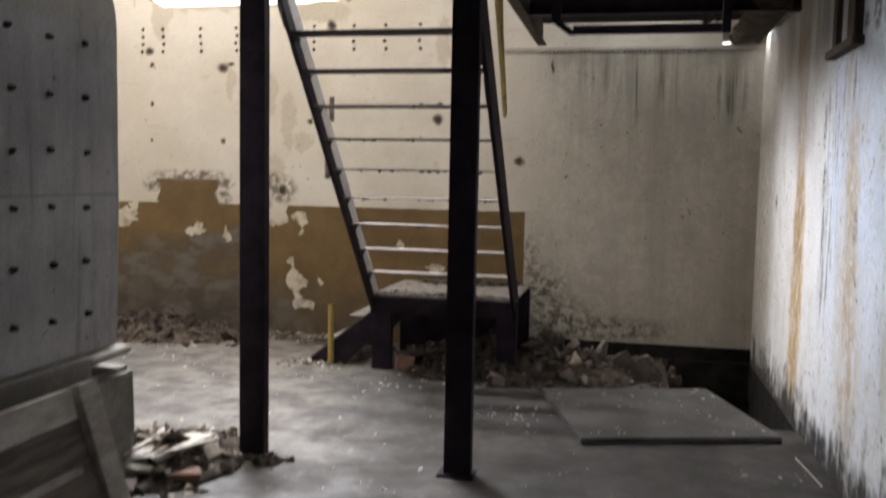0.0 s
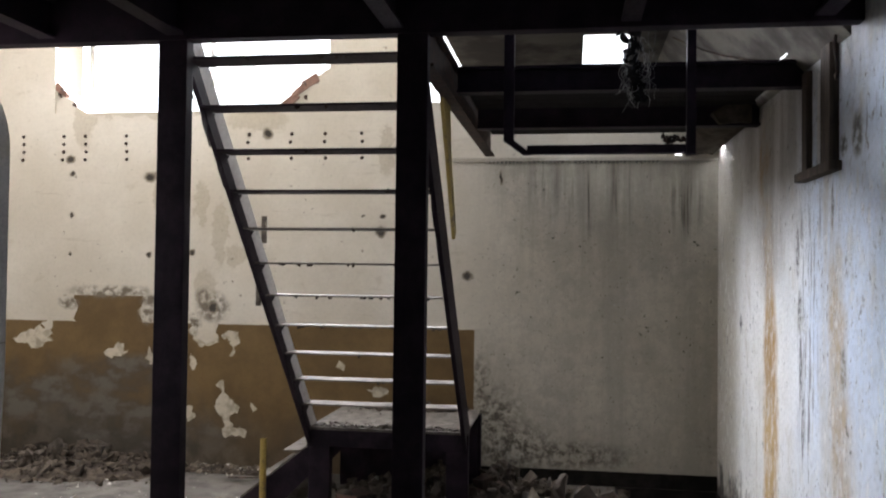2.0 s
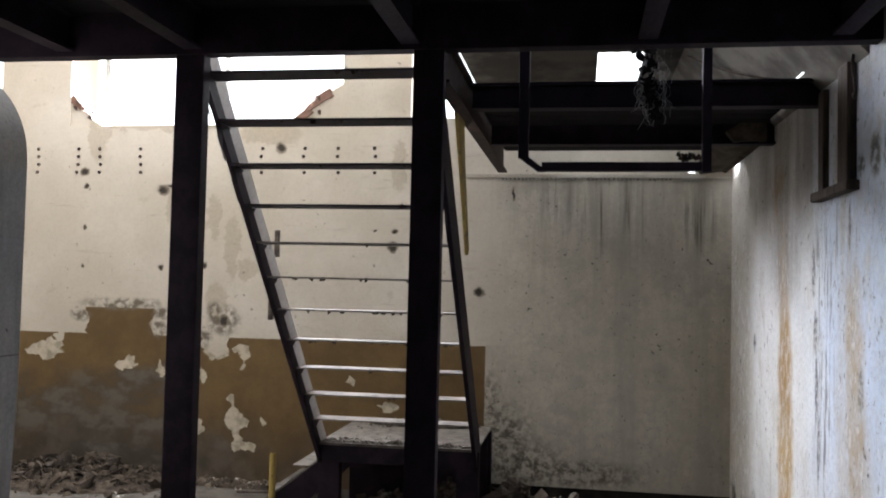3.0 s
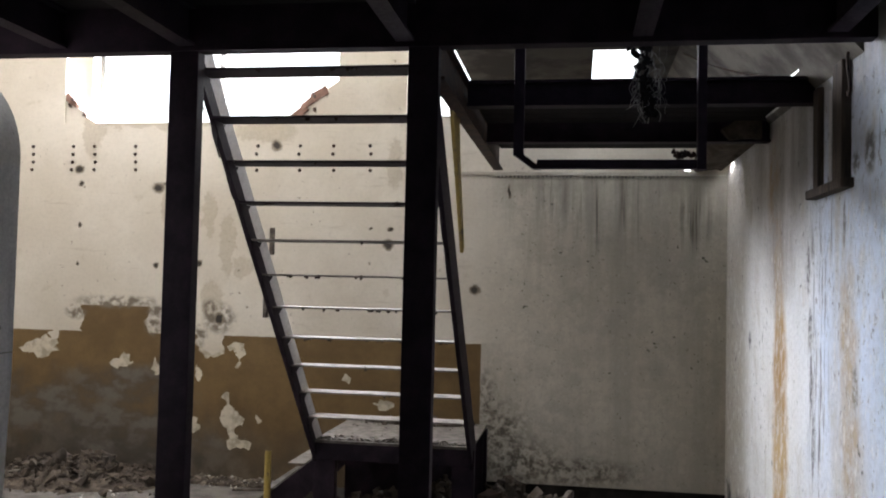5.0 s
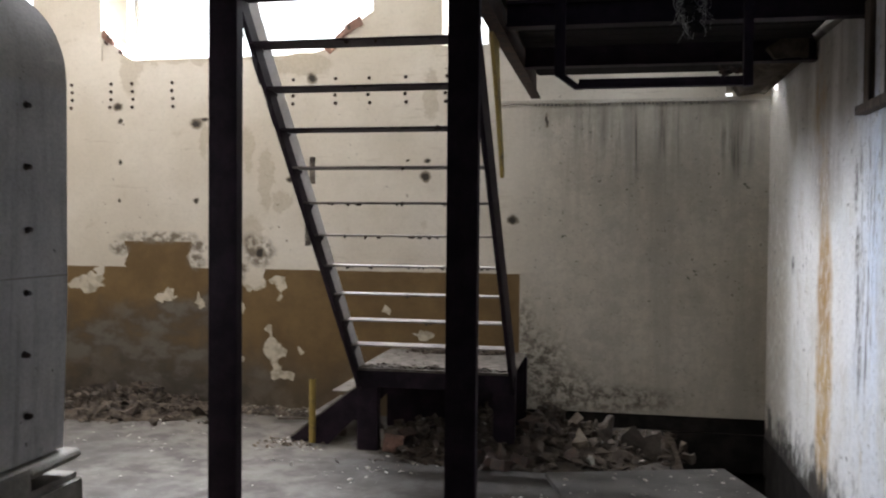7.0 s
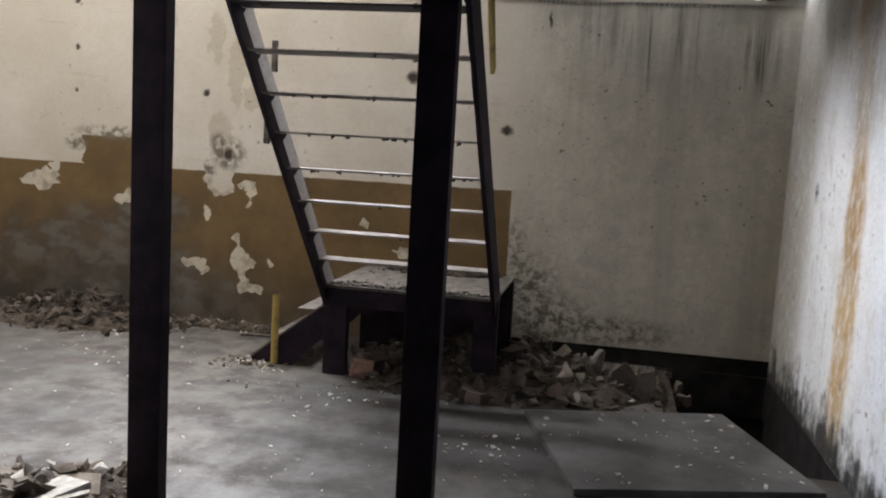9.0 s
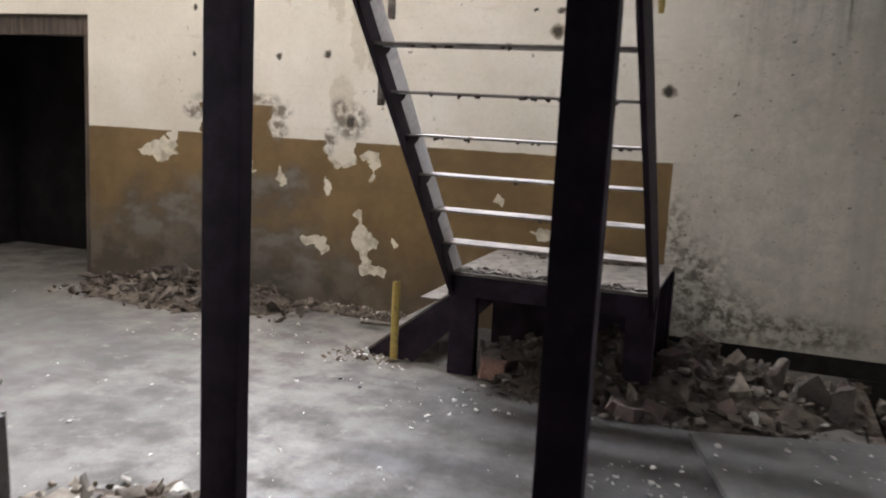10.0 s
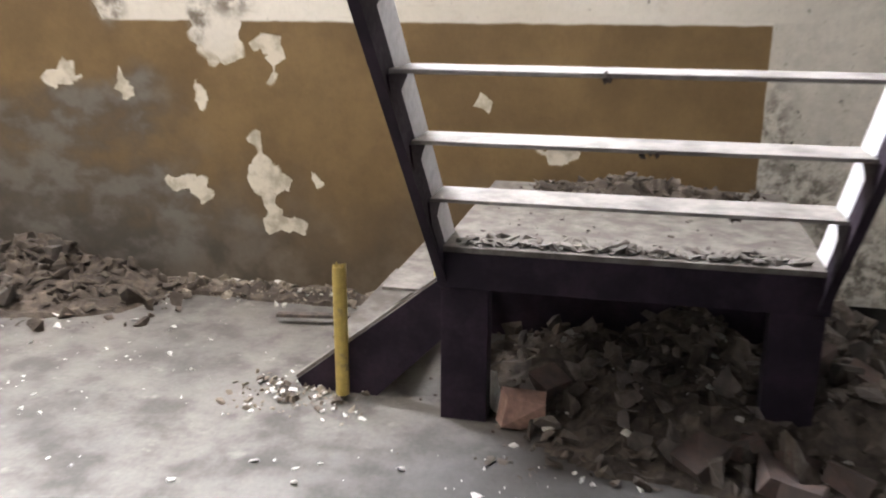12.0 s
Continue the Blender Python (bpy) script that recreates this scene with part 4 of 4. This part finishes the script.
def hoist_frame():
    hf = thing("hoist_frame", "dark steel frame hung below the upper deck", "steel frame", (0.5, 4.85, 2.3))
    part("hanger", soft_box((0.022, 4.80, 2.33), (0.073, 4.85, 3.25), 0.003), STEEL, hf)
    part("hanger", soft_box((0.912, 4.80, 2.26), (0.955, 4.85, 3.25), 0.003), STEEL, hf)
    part("cross_bar", soft_box((0.14, 4.80, 2.265), (0.91, 4.85, 2.308), 0.003), STEEL, hf)
    bm = bmesh.new()
    prism(bm, [(0.022, 2.335), (0.073, 2.335), (0.16, 2.268), (0.16, 2.263), (0.12, 2.263)], 0.05, pose(0, 4.80, 0))
    part("knee", bm, STEEL, hf)
    r = random.Random(8)
    bm = bmesh.new()
    for _ in range(12):
        stone(bm, (r.uniform(0.80, 0.905), 4.82, r.uniform(2.325, 2.345)), r.uniform(0.025, 0.05), r)
    part("rust_lump", bm, RUST, hf)


hoist_frame()


def loose_cable():
    t = thing("roof_cable", "thin black cable sagging under the low roof", "cable", (1.0, 5.6, 2.95))
    cu = bpy.data.curves.new("wire", "CURVE")
    cu.dimensions, cu.bevel_depth = "3D", 0.006
    sp = cu.splines.new("NURBS")
    pts = [(1.00, 6.2, 3.20), (1.124, 5.86, 3.03), (1.21, 5.62, 2.935), (1.296, 5.39, 2.85), (1.39, 5.22, 2.80)]
    sp.points.add(len(pts) - 1)
    for p, c in zip(sp.points, pts):
        p.co = (*c, 1)
    sp.use_endpoint_u = True
    ob = new("wire", cu)
    cu.materials.append(RUST)
    ob.parent = t
    ob.matrix_parent_inverse = t.matrix_basis.inverted()


loose_cable()


def rag():
    r = random.Random(21)
    t = thing("hanging_lint", "tangle of grey fibre hanging from the roof edge", "lint", (0.66, 4.78, 3.24))
    bm = bmesh.new()
    for _ in range(130):
        f = r.random()
        z, w = 2.88 - 0.36 * f, 0.06 * (1 - 0.75 * f)
        stone(bm, (0.62 + 0.07 * f + r.uniform(-w, w), 4.78 + r.uniform(-0.04, 0.04), z), r.uniform(0.02, 0.055), r)
    # backlight put into colour: near-black for the shaded clump, pale for rim strands
    part("clump", bm, DECK, t, "matted clump with its backlit shade coloured near-black")
    for k in range(34):
        cu = bpy.data.curves.new("strand", "CURVE")
        cu.dimensions, cu.bevel_depth = "3D", r.uniform(0.0008, 0.0018)
        sp = cu.splines.new("NURBS")
        n = 8
        sp.points.add(n - 1)
        x, y, z = 0.67 + r.uniform(-0.07, 0.08), 4.78 + r.uniform(-0.04, 0.04), 3.25 if k < 8 else r.uniform(2.62, 2.85)
        end = r.uniform(2.46, 2.7)
        for i, p in enumerate(sp.points):
            f = i / (n - 1)
            p.co = (x + r.uniform(-0.045, 0.045) * (f > 0), y + r.uniform(-0.03, 0.03), z + (end - z) * f, 1)
        sp.use_endpoint_u = True
        ob = new("strand", cu)
        cu.materials.append(LINT)
        ob.parent = t
        ob.matrix_parent_inverse = t.matrix_basis.inverted()


rag()


def wall_bracket():
    wb = thing("timber_bracket", "weathered timber frame with an iron hook fixed to the wall", "bracket", (1.50, 4.7, 2.16))
    part("upright", soft_box((1.480, 4.87, 2.175), (1.512, 4.96, 2.67), 0.006), DARKWOOD, wb)
    part("upright", soft_box((1.470, 4.46, 2.18), (1.518, 4.60, 2.70), 0.006), DARKWOOD, wb)
    part("sill", soft_box((1.455, 4.42, 2.135), (1.518, 5.0, 2.178), 0.006), DARKWOOD, wb)
    part("insulator", soft_box((1.495, 4.70, 2.18), (1.512, 4.745, 2.62), 0.005), PALE, wb)
    cu = bpy.data.curves.new("hook", "CURVE")
    cu.dimensions, cu.bevel_depth = "3D", 0.007
    sp = cu.splines.new("NURBS")
    pts = [(1.50, 4.44, 2.74), (1.47, 4.40, 2.70), (1.46, 4.33, 2.60), (1.46, 4.29, 2.53), (1.47, 4.36, 2.50), (1.49, 4.44, 2.55)]
    sp.points.add(len(pts) - 1)
    for p, c in zip(sp.points, pts):
        p.co = (*c, 1)
    sp.use_endpoint_u = True
    ob = new("hook", cu)
    cu.materials.append(RUST)
    ob.parent = wb
    ob.matrix_parent_inverse = wb.matrix_basis.inverted()


wall_bracket()


def cover_plate():
    c = (0.646, 5.555)
    m = pose(c[0], c[1], 0.004, 0, 0, 16.6)
    bm = soft_box((-0.585, -0.575, 0), (0.585, 0.575, 0.035), 0.006)
    ob = part("cover_plate", bm, PLATE)
    ob.matrix_basis = m
    tagged(ob, "scuffed grey square plate lying over the edge of the pit", "cover plate")


cover_plate()


def leaning_door():
    d = thing("broken_door", "dusty panelled wooden door lying on its side against the plinth", "door", (-1.5, 2.5, 0))
    # built upright in x (length) and z, thickness in y, then leaned
    m = Matrix.Translation((-1.40, 3.02, 0.0)) @ pose(0, 0, 0, 0, 0, -90) @ pose(0, 0, 0, 17, 0, 0)

    def piece(name, lo, hi, mat, label=""):
        part(name, soft_box(lo, hi, 0.006, m), mat, d, label)
    piece("stile", (0.0, 0, 0.02), (0.12, 0.045, 0.68), DOORWOOD)
    piece("rail", (0.17, 0, 0.56), (1.7, 0.045, 0.68), DOORWOOD, "cracked pale rail")
    piece("rail", (0.12, 0, 0.02), (1.7, 0.045, 0.12), DOORWOOD)
    piece("stile", (0.78, 0.001, 0.12), (0.90, 0.044, 0.56), DOORWOOD)
    piece("panel", (0.12, 0.002, 0.12), (0.78, 0.012, 0.56), WOOD)
    piece("panel", (0.90, 0.002, 0.12), (1.7, 0.012, 0.56), WOOD)
    piece("moulding", (0.20, 0.012, 0.36), (0.70, 0.030, 0.39), DOORWOOD)
    piece("moulding", (0.46, 0.012, 0.125), (0.49, 0.030, 0.36), DOORWOOD)


leaning_door()

# ---- rubble ----


def mound(name, label, cx, cy, rx, ry, h, seed, stones, bricks, cap, materials, size=0.085, lump=(0.06, 0.15), base=0.0, pale=10):
    """An uneven dirt mound with lumps lying on it."""
    r = random.Random(seed)
    hill = lambda x, y: max(0.0, h * (1 - ((x - cx) / rx) ** 2 - ((y - cy) / ry) ** 2) * (0.75 + 0.9 * noise.noise((x * 4, y * 4, seed))))
    bm = bmesh.new()
    nx, ny = 64, 34
    grid = [[bm.verts.new((cx - rx + 2 * rx * i / nx, min(cy - ry + 2 * ry * j / ny, cap), 0)) for i in range(nx + 1)] for j in range(ny + 1)]
    for row in grid:
        for v in row:
            z = hill(v.co.x, v.co.y)
            v.co.z = base + (z + 0.03 * noise.noise((v.co.x * 16, v.co.y * 16, seed)) if z > 0.01 else -0.01)
    for j in range(ny):
        for i in range(nx):
            bm.faces.new((grid[j][i], grid[j][i + 1], grid[j + 1][i + 1], grid[j + 1][i]))
    heap = tagged(part(name, bm, SOIL), label, "rubble", kind="stuff")
    spread = []
    while len(spread) < stones:
        x, y = r.gauss(cx, rx * 0.5), r.gauss(cy, ry * 0.5)
        if abs(x - cx) < rx * 1.05 and abs(y - cy) < ry * 1.1 and y < cap - 0.05:
            spread.append((x, y))
    bm = bmesh.new()
    for x, y in spread:
        s = 0.010 + size * r.random() ** 3
        stone(bm, (x, y, base + hill(x, y) + s * 0.12), s, r, r.choice((0.18, 0.3, 0.5, 0.8)))
    part("gravel", bm, materials[0], heap)
    bm = bmesh.new()
    for x, y in spread[: stones // pale]:
        s = 0.012 + 0.6 * size * r.random() ** 2
        x, y = x + r.uniform(-0.1, 0.1), min(y + r.uniform(-0.1, 0.1), cap - 0.04)
        stone(bm, (x, y, base + hill(x, y) + s * 0.25), s, r, 0.4)
    part("chips", bm, materials[1], heap)
    for k in range(bricks):
        x, y = r.gauss(cx, rx * 0.42), r.gauss(cy, ry * 0.38)
        y = min(y, cap - 0.12)
        bm = bmesh.new()
        z = base + hill(x, y)
        if r.random() < 0.1:
            rough_brick(bm, (x, y, z + 0.02), r, r.uniform(0.08, 0.16))
            part("brick", bm, BRICK, heap)
        else:
            stone(bm, (x, y, z + 0.015), r.uniform(*lump), r, r.choice((0.3, 0.5, 0.7)))
            part("stone", bm, r.choice((RUBBLE, RUBBLE, HEAP)), heap)
    return hill


mound("rubble_heap", "heap of broken masonry and dirt under the stair landing", -0.35, 6.76, 1.15, 0.66, 0.20, 2, 1500, 130, N - 0.02, (RUBBLE, LIME), 0.08, (0.06, 0.15), pale=14)
mound("rubble_heap", "scatter of broken stones along the front of the heap", -0.30, 6.26, 0.92, 0.24, 0.05, 23, 420, 70, 9.0, (RUBBLE, HEAP), 0.06, (0.05, 0.12), pale=9)
mound("rubble_heap", "low bank of fallen plaster and dirt along the wall", -3.80, 7.18, 0.95, 0.45, 0.17, 5, 1500, 40, N - 0.01, (SOIL, RUBBLE), 0.09, (0.06, 0.16))
mound("rubble_heap", "thin line of crumbled plaster along the wall foot", -2.45, 7.35, 0.75, 0.13, 0.05, 6, 260, 4, N - 0.01, (MORTAR, LIME), 0.05, (0.04, 0.08))
mound("rubble_heap", "small heap of broken tiles, bricks and laths", -1.80, 3.96, 0.42, 0.5, 0.12, 9, 460, 22, 9.0, (MORTAR, LIME), 0.09, (0.08, 0.17), pale=4)
mound("rubble_heap", "small pile of dirt at the foot of the post", -1.30, 4.09, 0.11, 0.09, 0.02, 12, 60, 0, 9.0, (RUBBLE, SOIL), 0.05)
mound("rubble_heap", "scatter of plaster crumbs at the foot of the side flight", -1.93, 6.37, 0.26, 0.17, 0.014, 14, 150, 0, 9.0, (MORTAR, CHIP), 0.035, pale=3)
mound("rubble_heap", "dirt swept against the wall on the landing", -0.88, 7.18, 0.46, 0.13, 0.045, 16, 300, 0, 7.30, (RUBBLE, HEAP), 0.045, (0.04, 0.08), base=0.592)


def loose_pieces():
    r = random.Random(31)
    bm = bmesh.new()
    rough_brick(bm, (0, 0, 0.05), r, 0.13, pose(0, 0, 0, 90, 6, 12))
    ob = part("brick", bm, RED)
    ob.matrix_basis = pose(-1.165, 6.34, 0.008)
    tagged(ob, "broken red brick at the foot of the landing", "brick")
    for x, y, z, s, mat in ((0.50, 6.60, 0.10, 0.34, HEAP), (0.62, 6.50, 0.05, 0.24, HEAP), (0.13, 6.45, 0.10, 0.20, MORTAR), (0.33, 6.66, 0.14, 0.25, HEAP), (-0.38, 6.22, 0.04, 0.16, RUBBLE), (-0.70, 6.26, 0.04, 0.13, HEAP), (-0.55, 6.45, 0.13, 0.15, HEAP), (-0.85, 6.45, 0.1, 0.12, HEAP), (-1.27, 6.42, 0.06, 0.13, LIME), (0.22, 6.25, 0.03, 0.11, LIME)):
        bm = bmesh.new()
        stone(bm, (0, 0, 0), s, r, 0.65)
        bmesh.ops.subdivide_edges(bm, edges=bm.edges[:], cuts=2, use_grid_fill=True, smooth=0.35)
        for v in bm.verts:
            v.co += v.co.normalized() * s * 0.08 * noise.noise(v.co * 22 / max(s * 5, 0.5))
        ob = part("rubble_stone", bm, mat)
        ob.matrix_basis = pose(x, y, z)
        tagged(ob, "large lump of broken masonry on the rubble", "stone", "lumps on the rubble")
    for x, y, z, a, tilt, s in ((-1.78, 3.70, 0.10, 20, 14, 0.15), (-1.70, 3.86, 0.12, 65, -10, 0.17), (-1.86, 3.95, 0.13, 110, 12, 0.13), (-1.62, 3.98, 0.07, 150, -18, 0.12), (-1.72, 4.12, 0.07, 35, 16, 0.11)):
        slab = soft_box((-s, -s * 0.62, -0.014), (s, s * 0.62, 0.014), 0.006)
        for v in slab.verts:
            v.co += Vector((0.16 * s * noise.noise((v.co.x * 9 + x * 7, v.co.y * 9, 1.0)), 0.16 * s * noise.noise((v.co.x * 9, v.co.y * 9 + y, 5.0)), 0))
        ob = part("plaster_slab", slab, LIME if s > 0.14 else MORTAR)
        ob.matrix_basis = pose(x, y, z, tilt, tilt * 0.6, a)
        tagged(ob, "broken pale plaster slab lying on the debris pile", "slab", "plaster slabs on the pile")
    bm = bmesh.new()
    rough_brick(bm, (0, 0, 0.032), r, 0.14, pose(0, 0, 0, 0, 0, 24))
    ob = part("brick", bm, RED)
    ob.matrix_basis = pose(-1.55, 3.70, 0.0)
    tagged(ob, "half a red brick beside the debris pile", "brick")
    # chips over the floor
    bm = bmesh.new()
    for _ in range(300):
        x, y = r.uniform(-5.5, 1.2), r.uniform(3.2, 6.9)
        if PIT[0] - 0.05 < x and y > 5.3:
            continue
        s = 0.006 + 0.036 * r.random() ** 5
        stone(bm, (x, y, s * 0.15), s, r, 0.35)
    for cx, cy, rr, n in ((-0.18, 5.35, 0.35, 40), (-0.05, 4.9, 0.3, 15), (-1.2, 5.9, 0.5, 45), (1.2, 4.6, 0.25, 20), (-3.0, 6.6, 0.6, 60)):
        for _ in range(n):
            s = 0.006 + 0.04 * r.random() ** 4
            stone(bm, (r.gauss(cx, rr * 0.5), r.gauss(cy, rr * 0.4), s * 0.12), s, r, 0.3)
    tagged(part("floor_chips", bm, CHIP), "scattered pale plaster chips on the floor", "debris", kind="stuff")
    bm = bmesh.new()
    for _ in range(90):
        u, v = r.uniform(-0.55, 0.55), r.uniform(-0.55, 0.55)
        s = 0.006 + 0.035 * r.random() ** 3
        stone(bm, pose(0.646, 5.555, 0.041, 0, 0, 16.6) @ Vector((u, v, s * 0.1)), s, r, 0.35)
    tagged(part("plate_chips", bm, CHIP), "pale chips lying on the cover plate", "debris", kind="stuff")
    # dirt on the landing and lower treads
    bm = bmesh.new()
    x = -1.35
    while x < -0.41:
        edge = 0.5 + 0.8 * noise.noise((x * 3.1, 2.0, 0.0))
        for _ in range(3):
            s = 0.02 + 0.05 * r.random()
            stone(bm, (x + r.uniform(-0.02, 0.02), 6.305 + s * 0.6 + 0.10 * max(0.05, edge) * r.random() ** 2, 0.592 + s * 0.1), s, r, r.choice((0.2, 0.3, 0.4)))
        x += r.uniform(0.006, 0.022)
    for _ in range(90):
        s = 0.006 + 0.022 * r.random() ** 3
        stone(bm, (r.uniform(-1.34, -0.42), 6.4 + 0.75 * r.random() ** 1.6, 0.592 + s * 0.15), s, r, 0.35)
    tagged(part("landing_dirt", bm, GRIT), "crumbled plaster lying along the landing edge", "debris", kind="stuff")
    # two pale laths; the third, dark one stands in for a thin rod
    for x, y, a, l in ((-1.66, 3.72, 28, 0.5), (-1.83, 3.62, 70, 0.35), (-2.12, 7.04, 10, 0.34)):
        ob = part("lath", soft_box((-l / 2, -0.018, 0), (l / 2, 0.018, 0.014), 0.003), DARKWOOD if x < -1.9 else DOORWOOD)
        ob.matrix_basis = pose(x, y, 0.13 if y < 5 else 0.03, 0, -12 if y < 5 else 0, a)
        tagged(ob, "splintered wooden lath lying on rubble", "lath", "loose laths")


loose_pieces()


def thin_rod():
    ob = part("rod", soft_box((-0.22, -0.003, 0), (0.22, 0.003, 0.006), 0.001), CHIP)
    ob.matrix_basis = pose(1.42, 4.68, 0.002, 0, 0, 96)
    tagged(ob, "thin pale rod lying at the foot of the wall", "rod")


thin_rod()


def wall_bolts():
    """Rusty anchor stubs in short upright rows across the far wall."""
    r = random.Random(17)
    for x in (-4.40, -4.02, -3.81, -3.435, -3.08, -2.335, -1.965, -1.672, -1.359, -1.02):
        for k in range(4):
            bm = bmesh.new()
            bmesh.ops.create_cone(bm, cap_ends=True, segments=8, radius1=0.017, radius2=0.010, depth=0.016)
            bm.transform(Matrix.Translation((x + r.uniform(-0.008, 0.008), N - 0.006, 2.805 - 0.068 * k)) @ pose(0, 0, 0, 90, 0, 0))
            part("bolt", bm, RUST, wall_north)


wall_bolts()
